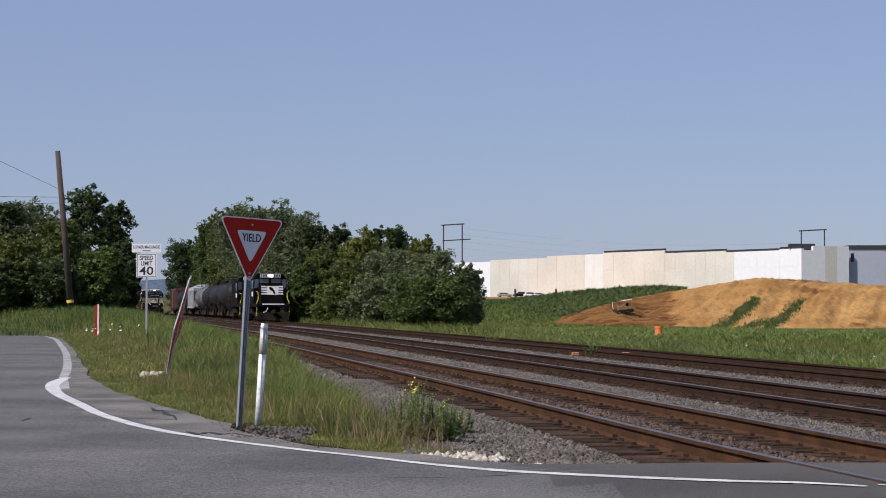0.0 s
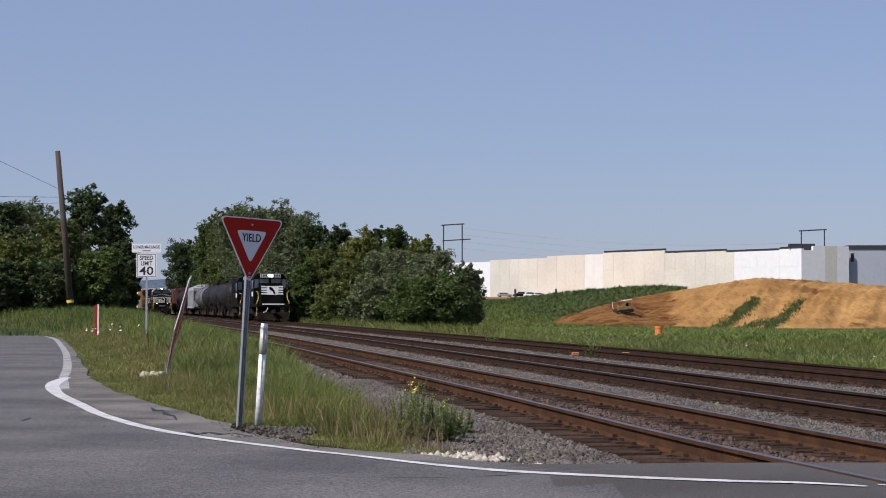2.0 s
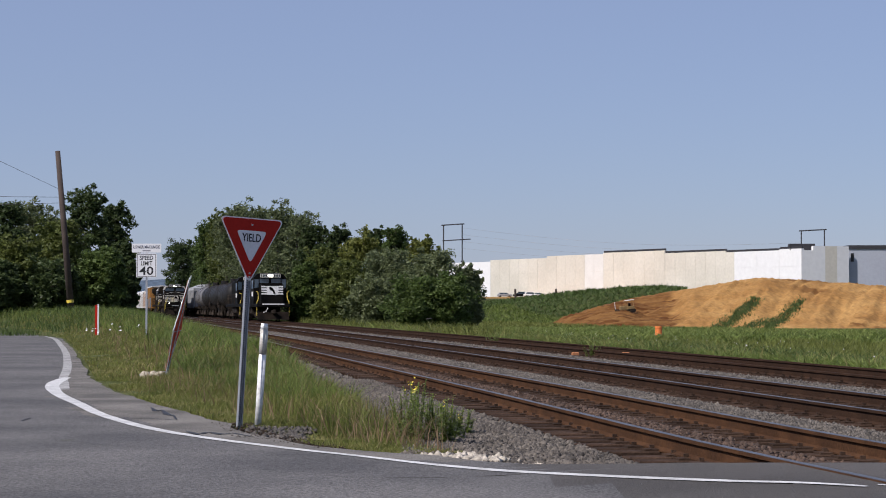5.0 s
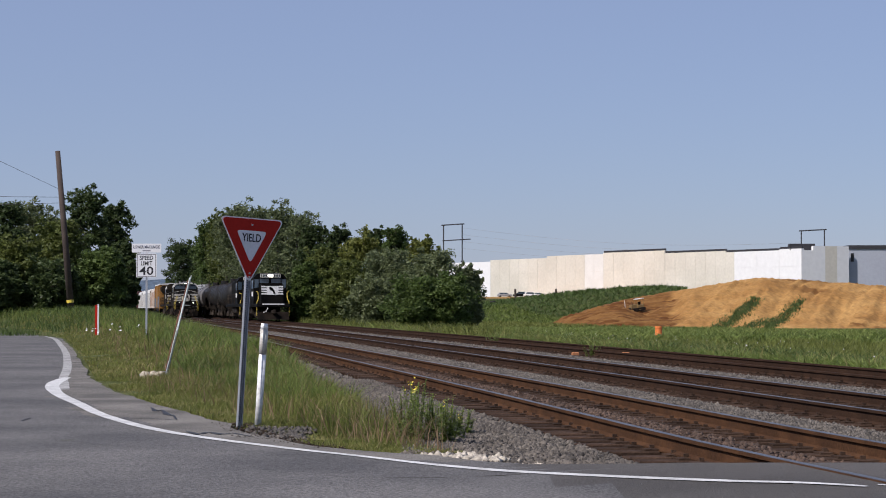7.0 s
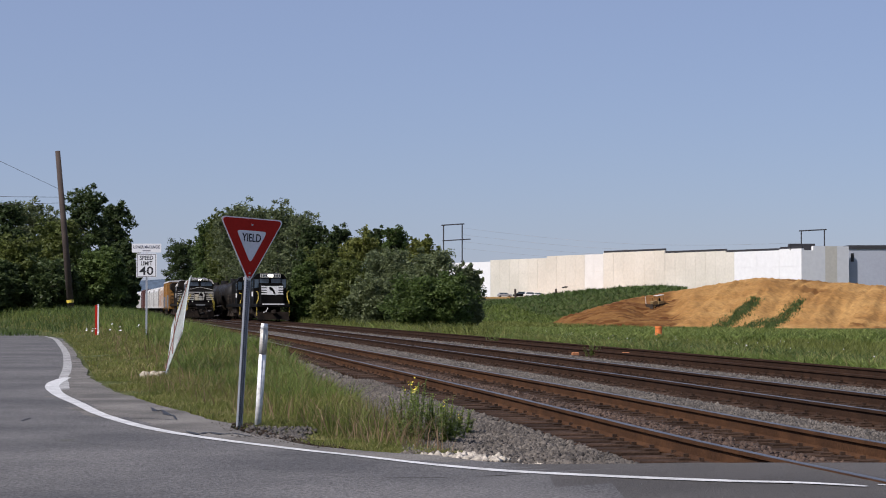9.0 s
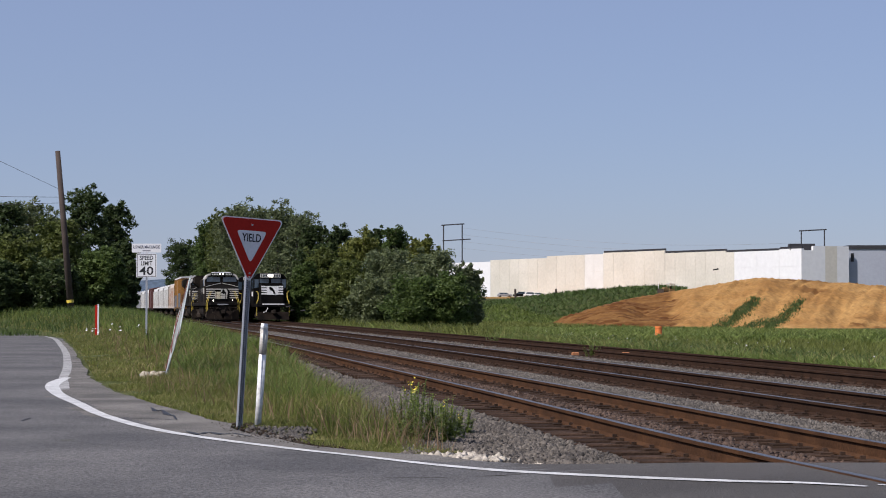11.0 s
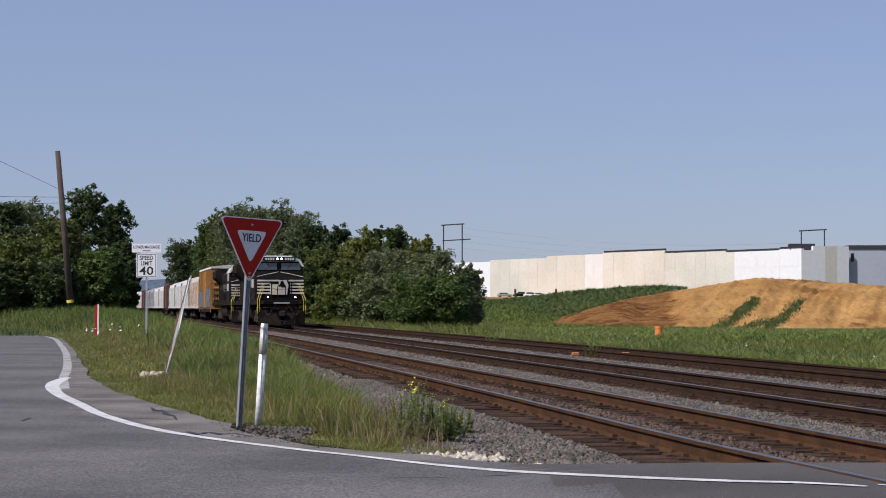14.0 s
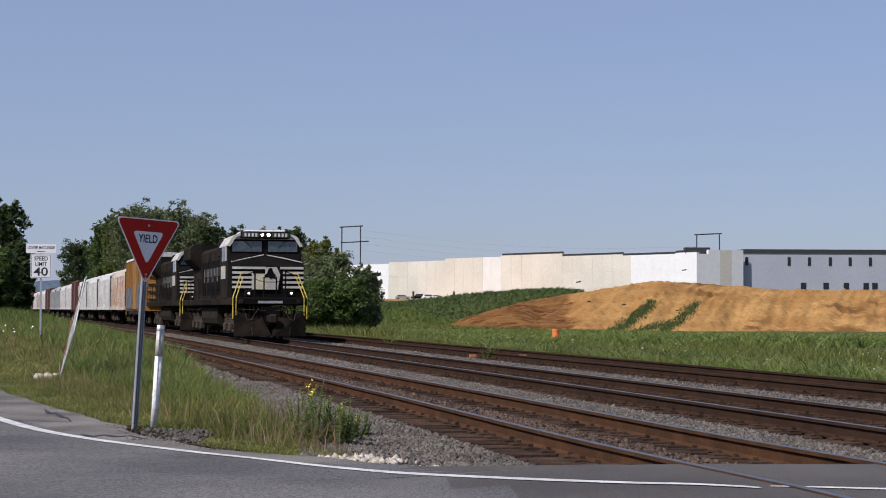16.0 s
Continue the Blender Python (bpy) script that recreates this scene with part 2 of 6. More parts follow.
def prism(profile, y0, y1, axis="y"):
    """Solid with a profile of (x, z) points, drawn out along y (or of (y, z), along x)."""
    bm = bmesh.new()
    put = (lambda p, t: (p[0], t, p[1])) if axis == "y" else (lambda p, t: (t, p[0], p[1]))
    a = [bm.verts.new(put(p, y0)) for p in profile]
    b = [bm.verts.new(put(p, y1)) for p in profile]
    bm.faces.new(a), bm.faces.new(list(reversed(b)))
    n = len(profile)
    for i in range(n):
        bm.faces.new((a[i], b[i], b[(i + 1) % n], a[(i + 1) % n]))
    bmesh.ops.recalc_face_normals(bm, faces=bm.faces)
    return bm


def empty(name, m, label, category, group=""):
    ob = new(name)
    ob.empty_display_size = 0.3
    ob.matrix_basis = m
    return tagged(ob, label, category, group)


# ---- lie of the land ----
def sstep(a, b, x):
    t = min(1.0, max(0.0, (x - a) / (b - a)))
    return t * t * (3 - 2 * t)


BEND_Y = [20, 35, 50, 70, 85, 101, 119, 135, 153, 172, 191, 212, 232, 250, 266, 290, 312]
BEND_X = [0, 0.05, 0.12, 0.25, 0.45, 0.8, 1.2, 1.6, 2.1, 2.7, 3.3, 3.85, 4.45, 5.0, 5.55, 6.5, 7.4]
BEND_T = [float(v) for v in np.interp(np.arange(0, 313) * 1.0, BEND_Y, BEND_X)]


def bend(y):
    """How far the tracks have curved to the left at y."""
    if y <= 20:
        return 0.0
    if y >= 311:
        return 7.36 + 0.043 * (y - 311)
    k = int(y)
    return BEND_T[k] + (BEND_T[k + 1] - BEND_T[k]) * (y - k)


def track_x(off, y):
    if off < 7:
        off += float(np.interp(y, [12, 13, 14.5, 17, 25, 50, 75, 150], [0.19, 0.15, 0.06, 0, 0, -0.26, -0.5, -0.67]))
    return off - 0.165 * y - bend(y)


NEAR, MID, FAR = 5.62, 9.15, 13.3
EDGE = [(13.8, 3.6), (13.9, 2.6), (13.96, 2.03), (14.05, 1.6), (14.31, 1.19), (14.63, 0.71), (15.17, 0.31), (15.94, -0.12), (17.0, -1.19), (18.9, -2.1), (20.3, -2.4), (23.5, -3.55), (28.1, -5.1),
        (33.8, -6.6), (44.0, -8.8), (55.0, -11.2), (75.6, -15.9), (92.0, -21.0), (104.0, -27.0), (140.0, -50.0)]


EDGE_T = [float(v) for v in np.interp(np.arange(138, 1420) * 0.1, [e[0] for e in EDGE], [e[1] for e in EDGE])]


def edge_x(y):
    """The asphalt's edge along the verge."""
    if y <= 13.88:
        return 60.0
    k = min(1280.0, y * 10 - 138)
    i = int(k)
    return EDGE_T[i] + (EDGE_T[i + 1] - EDGE_T[i]) * (k - i)


def road_z(x, y):
    u = x + 0.165 * y + bend(max(y, 0))
    return -0.13 + 0.115 * sstep(2.2, 4.6, u)


def ground_z(x, y):
    u = x + 0.165 * y + bend(max(y, 0))
    left = -0.17 + 0.62 * sstep(22, 58, y) * sstep(0.3, 4.5, x - edge_x(y)) * (1 - 0.8 * sstep(0.5, 3.6, u)) + (0.35 + 0.55 * sstep(-24, -12, x)) * sstep(70, 110, y) * (1 - sstep(-3, 3, u))
    right = -0.30 - 0.5 * sstep(15.5, 22, u) - 1.1 * sstep(60, 260, y) + 6.2 * sstep(330, 560, y)
    z = left + (-0.33 - left) * sstep(2.9, 4.3, u)
    if u > 15.2:
        z = -0.33 + (right + 0.33) * sstep(15.2, 18.0, u)
    if y > 13.88 and x < edge_x(y) + 0.15 and u < 4:
        z = min(z, road_z(x, y) - 0.03)
    if y < 14.35:
        z = road_z(x, y) - 0.3
    if u < -2 and y > 150:
        z += 2.0 * sstep(150, 500, y)
    return z


# ---- ground, ballast, road ----
def sheet(name, xs, ys, zf, material, keep=None, warp=None):
    bm = bmesh.new()
    rows = []
    for y in ys:
        rows.append([bm.verts.new((warp(x, y), y, zf(warp(x, y), y)) if warp else (x, y, zf(x, y))) for x in xs])
    for j in range(len(ys) - 1):
        for i in range(len(xs) - 1):
            if keep is None or keep(xs[i], ys[j]):
                bm.faces.new((rows[j][i], rows[j][i + 1], rows[j + 1][i + 1], rows[j + 1][i]))
    return link(name, bm, material, smooth=True)


def steps(*spans):
    out = []
    for a, b, d in spans:
        n = max(1, round((b - a) / d))
        out += [a + (b - a) * i / n for i in range(n)]
    return out + [spans[-1][1]]


g_us = steps((-3500, -400, 400), (-400, -100, 50), (-100, -30, 7), (-30, -14, 1.0), (-14, 20, 0.4), (20, 60, 2.5), (60, 400, 20), (400, 3500, 300))
g_ys = steps((-60, 10, 5), (10, 14.2, 1), (14.2, 60, 0.4), (60, 130, 2), (130, 640, 10), (640, 4500, 250))
ground = sheet("ground", g_us, g_ys, lambda x, y: ground_z(x, y) + 0.05 * noise.noise((x * 0.7, y * 0.7, 0)) * sstep(15, 18, y) * (1 - sstep(1.8, 2.6, x + 0.165 * y + bend(y)) * (1 - sstep(16, 18, x + 0.165 * y + bend(y)))),
               M_ground, warp=lambda u, y: u - 0.165 * max(-60, min(y, 700)) - bend(min(max(y, 0), 700)))
tagged(ground, "uneven grassy ground beside the tracks", "ground", kind="structure")

b_ys = steps((13.88, 20, 0.25), (20, 70, 0.5), (70, 300, 5), (300, 900, 30))


def gravel_u(y):
    """Where the gravel begins beside the verge."""
    u = float(np.interp(y, [14.3, 16, 18, 30, 40, 55], [1.9, 2.35, 2.7, 2.8, 3.1, 3.6]))
    return max(u, edge_x(y) + 0.165 * y + 0.12) if y > 13.89 else 4.9


def in_track(u, y):
    """1 between the tie ends of a track, 0 clear of them."""
    x = u - 0.165 * y - bend(y)
    return max(1 - sstep(1.2, 1.6, abs(x - track_x(o, y))) for o in (NEAR, MID, FAR))


bm = bmesh.new()
rows = []
for y in b_ys:
    lo = gravel_u(y) + 0.15 * noise.noise((y * 1.7, 4, 4))
    row = []
    for k in range(58):
        u = lo + (15.4 - lo) * k / 57
        x = u - 0.165 * y - bend(y)
        row.append(bm.verts.new((x, y, max(ground_z(x, y) + 0.012, -0.20 - 0.055 * in_track(u, y) - 0.16 * sstep(14.6, 15.4, u)) + 0.015 * noise.noise((u * 3, y * 3, 1)))))
    rows.append(row)
for j in range(len(b_ys) - 1):
    for i in range(57):
        bm.faces.new((rows[j][i], rows[j][i + 1], rows[j + 1][i + 1], rows[j + 1][i]))
tagged(link("ballast_bed", bm, M_ballast, smooth=True), "rust-stained crushed stone track bed", "track bed", kind="structure")

# road: spans from far left to its edge along the verge
bm = bmesh.new()
r_ys = steps((-40, 8, 4), (8, 13.88, 0.5)) + steps((13.881, 17, 0.12), (17, 36, 0.3), (36, 140, 2.0))
prev = None
for y in r_ys:
    ex = 45.0 if y <= 13.88 else edge_x(y) + 0.10 * sstep(14.6, 16, y) * noise.noise((y * 1.3, 0, 3))
    xs = [ex - (ex + 110) * (k / 44) ** 2.2 for k in range(45)] if y > 13.88 else [45 - 4 * k for k in range(9)] + [10 - 0.4 * k for k in range(28)] + [-2 - 108 * (k / 7) ** 2 for k in range(8)]
    row = [bm.verts.new((x, y, road_z(x, y))) for x in xs]
    if prev and not (13.8805 < y < 13.882):
        for i in range(len(row) - 1):
            bm.faces.new((prev[i + 1], prev[i], row[i], row[i + 1]))
    prev = row
bmesh.ops.recalc_face_normals(bm, faces=bm.faces)
road = tagged(link("road", bm, M_asphalt, smooth=True), "grey worn asphalt road over the crossing", "road", kind="structure")


road.data.materials.append(M_asphalt_new)
road.data.materials.append(M_asphalt_old)
LINE_L = [(-0.1, 15.2), (-0.4, 15.6), (-1.37, 16.65), (-2.35, 18.05), (-3.2, 19.6), (-4.2, 22.1), (-5.15, 25.0), (-5.75, 26.9), (-6.45, 30.5), (-7.62, 36.5), (-9.23, 44.5), (-10.84, 52.0), (-13.2, 62.5), (-16.1, 75.0)]
for f in road.data.polygons:
    if f.center.y < 15 and f.center.x > float(np.interp(f.center.y, [9, 11.8, 13.65, 14.7], [1.5, 1.16, 0.92, 0.57])):
        f.material_index = 1
    elif 15.2 < f.center.y < 70 and f.center.x > float(np.interp(f.center.y, [p[1] for p in LINE_L], [p[0] for p in LINE_L])):
        f.material_index = 2


def ribbon(name, pts, widths, material, lift, label, round_off=False):
    """A painted stripe along points of the road, angular or through a smooth curve."""
    bm = bmesh.new()
    P = []
    for i, ((a, b), (wa, wb)) in enumerate(zip(zip(pts, pts[1:]), zip(widths, widths[1:]))):
        n = max(2, int(math.dist(a, b) / (0.12 if round_off else 0.25)))
        a0, b1 = pts[max(0, i - 1)], pts[min(len(pts) - 1, i + 2)]
        for k in range(n):
            f = k / n
            if round_off:
                c = [0.5 * (2 * a[j] + (b[j] - a0[j]) * f + (2 * a0[j] - 5 * a[j] + 4 * b[j] - b1[j]) * f * f + (3 * a[j] - a0[j] - 3 * b[j] + b1[j]) * f ** 3) for j in (0, 1)]
            else:
                c = [a[j] + (b[j] - a[j]) * f for j in (0, 1)]
            P.append((tuple(c), wa + (wb - wa) * f))
    P.append((pts[-1], widths[-1]))
    prev = None
    for i, (p, w) in enumerate(P):
        q0, q1 = P[max(0, i - 1)][0], P[min(len(P) - 1, i + 1)][0]
        d = Vector((q1[0] - q0[0], q1[1] - q0[1])).normalized()
        nx, ny = -d.y * w / 2, d.x * w / 2
        w2 = 1 + 0.12 * noise.noise((p[0] * 4, p[1] * 4, 2))
        row = [bm.verts.new((p[0] + s * nx * w2, p[1] + s * ny * w2, road_z(p[0] + s * nx, p[1] + s * ny) + lift)) for s in (-1, 1)]
        if prev:
            bm.faces.new((prev[0], prev[1], row[1], row[0]))
        prev = row
    bmesh.ops.recalc_face_normals(bm, faces=bm.faces)
    ob = link(name, bm, material)
    return tagged(ob, label, "road marking", kind="structure")


ribbon("road_marking", [(4.9, 11.5), (3.9, 11.8), (3.27, 12.0), (2.9, 12.1)], [0.11, 0.11, 0.1, 0.05], M_line, 0.006, "white painted road edge line, slightly worn")
LINE = [(2.8, 11.98), (2.7, 12.08), (2.37, 12.29), (2.02, 12.5), (1.49, 13.02), (0.92, 13.68), (0.51, 14.17), (0.3, 14.45), (-0.16, 15.08), (-0.715, 15.83), (-1.37, 16.65), (-2.35, 18.05), (-3.2, 19.6), (-4.15, 22.0), (-4.9, 24.4),
        (-5.72, 27.0), (-6.32, 29.3), (-6.66, 31.0), (-6.86, 32.5), (-6.97, 33.6)]
ribbon("road_marking", LINE, [0.05] + [0.105] * 9 + [0.115, 0.125, 0.14, 0.15, 0.165, 0.19, 0.23, 0.24, 0.22, 0.12], M_line, 0.006, "white painted road edge line, slightly worn", True)
ribbon("road_marking", [(-6.0, 28.7), (-6.55, 31.3), (-7.05, 33.6), (-7.6, 36.5), (-8.3, 40.0), (-9.2, 44.3), (-10.84, 52.0), (-13.2, 62.5), (-16.1, 75.0), (-19.1, 86.0), (-21.9, 95)], [0.16] * 3 + [0.19] * 8, M_line_old, 0.004,
       "faded older white road edge line", True)


# ---- tracks ----
def slope_x(y):
    return -0.165 - (bend(y + 6) - bend(y - 6)) / 12


def sweep(profile, off, ys, z):
    bm = bmesh.new()
    prev = None
    for y in ys:
        c = 1 / math.sqrt(1 + slope_x(y) ** 2)
        cx = track_x(off, y)
        row = [bm.verts.new((cx + p[0] * c, y - p[0] * c * slope_x(y), z + p[1])) for p in profile]
        if prev:
            n = len(row)
            for i in range(n):
                bm.faces.new((prev[i], row[i], row[(i + 1) % n], prev[(i + 1) % n]))
        prev = row
    bmesh.ops.recalc_face_normals(bm, faces=bm.faces)
    return bm


RAIL = [(-0.07, -0.17), (0.07, -0.17), (0.07, -0.155), (0.012, -0.135), (0.012, -0.045), (0.036, -0.035), (0.036, -0.004), (-0.036, -0.004), (-0.036, -0.035), (-0.012, -0.045), (-0.012, -0.135), (-0.07, -0.155)]
HEAD = [(-0.034, -0.01), (0.034, -0.01), (0.03, 0.0), (-0.03, 0.0)]
t_ys = steps((4, 70, 2), (70, 300, 10), (300, 900, 30))


def tie_mesh():
    bm = box(-1.3, 1.3, -0.115, 0.115, -0.36, -0.168, 0.012)
    bx(bm, -0.93, -0.53, -0.09, 0.09, -0.169, -0.150)
    bx(bm, 0.53, 0.93, -0.09, 0.09, -0.169, -0.150)
    for x in (-0.83, -0.62, 0.62, 0.83):
        bx(bm, x - 0.02, x + 0.02, 0.02, 0.06, -0.151, -0.118)
    me = bpy.data.meshes.new("tie")
    bm.to_mesh(me)
    bm.free()
    me.materials.append(M_tie)
    return me


def track(name, off, label, head):
    ob = empty(name, Matrix(), label, "railway track")
    ob["kind"] = "structure"
    for s in (-0.7525, 0.7525):
        r = part("rail", sweep(RAIL, off + s / 0.987, t_ys, 0.0), M_rust_bright if off == NEAR else M_rust, ob, "rusty steel rail with a polished head")
        part("rail_head", sweep(HEAD, off + s / 0.987, t_ys, 0.0), head, r)
    return ob


track_near = track("railway_track", NEAR, "rusty rails on dark wooden ties, nearest the road", M_shine)
track_mid = track("railway_track", MID, "main line rails with polished heads on wooden ties", M_shine)
track_far = track("railway_track", FAR, "dull rusty siding rails on wooden ties", M_rust)


# ---- warehouse ----
def on_wall(px, a, b):
    """Point of the wall's line a-b in the direction given by px (tangent of the bearing)."""
    d = Vector(b) - Vector(a)
    s = (px * a[1] - a[0]) / (d.x - px * d.y)
    return Vector(a) + d * s


WA, WB = (16.3, 620.0), (98.6, 497.0)
BT = lambda x: (x - 784) / 3200.0


def wall_piece(a, b, z0, z1, depth, inset=0.0):
    """A slab between plan points a and b, its face towards the camera."""
    a, b = Vector(a), Vector(b)
    d = (b - a).normalized()
    n = Vector((-d.y, d.x))
    if n.y < 0:
        n = -n
    bm = bmesh.new()
    lo = [a - n * inset, b - n * inset, b + n * depth, a + n * depth]
    vs = [bm.verts.new((p.x, p.y, z)) for z in (z0, z1) for p in lo]
    for f in ((0, 1, 5, 4), (1, 2, 6, 5), (2, 3, 7, 6), (3, 0, 4, 7), (4, 5, 6, 7), (3, 2, 1, 0)):
        bm.faces.new([vs[i] for i in f])
    bmesh.ops.recalc_face_normals(bm, faces=bm.faces)
    return bm


M_wall_plain = mat("pale_grey_concrete", (0.68, 0.67, 0.64), 0.85, dark=(0.6, 0.59, 0.56), scale=0.2, amount=0.9, fine=0.06)
warehouse = empty("warehouse", Matrix.Translation((60, 560, 2)), "long white and raw-concrete warehouse under construction", "building")
inv = Matrix.Translation((-60, -560, -2))


def wpart(name, bm, material, label="", parent=None):
    bmesh.ops.transform(bm, matrix=inv, verts=bm.verts)
    return part(name, bm, material, parent or warehouse, label)


edges = [700, 835, 868] + [868 + 100 / 6 * k for k in range(1, 6)] + [968] + [968 + 100 / 6 * k for k in range(1, 6)] + [1068] + [1068 + 109 / 6 * k for k in range(1, 6)] + [1177] + [1177 + 108 / 6 * k for k in range(1, 6)] + [1285, 1300, 1340, 1380, 1419]
random.seed(5)
for x0, x1 in zip(edges, edges[1:]):
    a, b = on_wall(BT(x0), WA, WB), on_wall(BT(x1), WA, WB)
    top = 17.0 if x1 <= 868 else 17.5 if x1 <= 968 else 18.1 if x1 <= 1068 else 18.45 if x1 <= 1177 else 17.6 if x1 <= 1285 else 17.2 if x1 < 1395 else 17.5
    g = (b - a).normalized() * 0.035
    cream = 868 <= x0 < 1299
    zs = [0.5, 5.6, 10.6, top - 2]
    off = random.uniform(-0.02, 0.02)
    for za, zb in zip(zs, zs[1:]):
        wpart("panel", wall_piece(a + g, b - g, za + 0.02, zb - 0.02, 1.0, off), (M_wall_plain if 1030 < x0 < 1067 else M_wall_cream) if cream else M_wall_white)
    wpart("wall", wall_piece(a, b, 0.4, top - 2.02, 0.95, -0.05), M_wall_cream if cream else M_wall_white)
    if x0 >= 1067 and x1 < 1420:
        wpart("roof_edge", wall_piece(a, b, top - 2, top - 1.4 + 0.0, 0.6, -0.3), M_dark_trim)
for o in warehouse.children:
    o.matrix_basis = Matrix.Translation((0, 0, 2))
C2 = Vector((112.8, 502.0))
for k in range(4):
    a = Vector(WB) + (C2 - Vector(WB)) * (k / 4)
    b = Vector(WB) + (C2 - Vector(WB)) * ((k + 1) / 4)
    o = wpart("end_wall_panel", wall_piece(a, b, 0.5, 18.2 - (1.2 if k == 0 else 0), 1.0), M_wall_cream if k == 2 else M_wall_white)
roof = [on_wall(BT(700), WA, WB) + Vector((1.0, 0.6)), Vector(WB) + Vector((0.6, 0.9)), C2 + Vector((-0.5, 0.7)), C2 + Vector((-5, 130))]
bm = bmesh.new()
bm.faces.new([bm.verts.new((p.x, p.y, 16.0)) for p in roof])
wpart("roof", bm, M_wall_grey)
W3, W4 = Vector((113.2, 504.4)), Vector((212.0, 502.4))
wpart("wing_wall", wall_piece(W3, W4, 0.3, 17.6, 30.0), M_wing, "wing with small windows, its shade put into a blue-grey colour")
wpart("roof_edge", wall_piece(W3, W4, 17.6, 18.6, 30.0, 0.3), M_dark_trim)
wpart("end_canopy", wall_piece(Vector(WB) + Vector((-2.5, 3.4)), Vector(WB) + Vector((4.5, 3.4)), 17.2, 18.9, 3.0, 0.0), M_dark_trim)
for k, x in enumerate([1509, 1586, 1623, 1661, 1697, 1734, 1772, 1810]):
    c = on_wall(BT(x), (113.2, 504.4), (212.0, 502.4))
    e = Vector((0.42, -0.01))
    w = wpart("window", wall_piece(c - e, c + e, 14.0, 16.4, 0.3, 0.12), M_letter)
for x in [1612, 1653, 1690, 1726, 1742, 1780]:
    c = on_wall(BT(x), (113.2, 504.4), (212.0, 502.4))
    e = Vector((0.75, -0.015))
    wpart("window", wall_piece(c - e, c + e, 7.4, 9.2, 0.3, 0.12), M_letter)


# ---- clay heap ----
def heap_z(x, y):
    """Long heap: gentle dark ramp on its left end, steep gullied flank, flat top to the right."""
    s = x / y * 3200 + 784
    crest = float(np.interp(s, [960, 1000, 1050, 1110, 1180, 1230, 1290, 1350, 1420, 1480, 1560, 1680, 1760, 1900, 2200], [-2.5, -0.6, 1.0, 2.5, 3.9, 4.3, 5.6, 6.3, 5.9, 5.4, 4.9, 4.7, 4.8, 4.9, 4.8]))
    foot = ground_z(x, y) - 0.6
    d = (y - 262) / 52.0
    prof = sstep(0, 1, d) ** 0.85 if y < 314 else 1 - 0.9 * sstep(350, 400, y)
    n = noise.fractal((x * 0.12, y * 0.06, 4), 0.9, 2.1, 6) * 0.55
    gul = 0.55 - 1.3 * abs(noise.noise((x * 0.16 - y * 0.055, y * 0.02, 9))) - 0.75 * abs(noise.noise((x * 0.55 - y * 0.19, y * 0.03, 2))) - 0.55 * abs(noise.noise((x * 1.3 - y * 0.45, y * 0.05, 5)))
    flank = sstep(0.05, 0.3, d) * (1 - sstep(0.85, 1.05, d))
    clods = noise.fractal((x * 0.9, y * 0.5, 12), 0.8, 2.2, 3) * 0.28
    ruts = 0.45 * noise.noise((x * 0.06 + y * 0.015, y * 0.5 - x * 0.32, 15)) + 0.25 * noise.noise((x * 0.1, y * 1.1 - x * 0.7, 16))
    main = sstep(1150, 1230, s)
    hollow = 1.5 * sstep(1090, 1150, s) * (1 - sstep(1185, 1225, s)) * sstep(0.25, 0.55, d) * (1 - sstep(0.85, 1.0, d))
    z = foot + (crest - foot) * prof
    return z + n * sstep(0.02, 0.3, d) * 0.6 + gul * flank * main + clods * sstep(0.03, 0.2, d) + ruts * (1 - main) * flank - hollow


h_xs = steps((10, 118, 0.42), (118, 150, 1.0))
h_ys = steps((258, 318, 0.45), (318, 410, 3))
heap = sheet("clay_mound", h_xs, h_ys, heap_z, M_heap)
tagged(heap, "large mound of orange excavated clay with gullied flanks", "dirt mound")


# ---- trees ----
def leaf_cloud(centres, radii, counts, size, rng):
    V = []
    for c, r, n in zip(centres, radii, counts):
        d = rng.normal(size=(n, 3))
        d /= np.linalg.norm(d, axis=1)[:, None]
        V.append(np.array(c) + d * np.array(r) * (rng.random((n, 1)) ** 0.5) * rng.uniform(0.75, 1.4, (n, 1)))
    P = np.concatenate(V)
    n = len(P)
    a = rng.normal(size=(n, 3))
    a[:, 2] *= 0.6
    a /= np.linalg.norm(a, axis=1)[:, None]
    b = np.cross(a, rng.normal(size=(n, 3)))
    b /= np.linalg.norm(b, axis=1)[:, None]
    s = size * rng.uniform(0.6, 1.3, (n, 1))
    verts = np.stack([P - a * s, P + b * s * 0.45, P + a * s, P - b * s * 0.45], axis=1).reshape(-1, 3)
    faces = np.arange(4 * n).reshape(-1, 4)
    return verts, faces


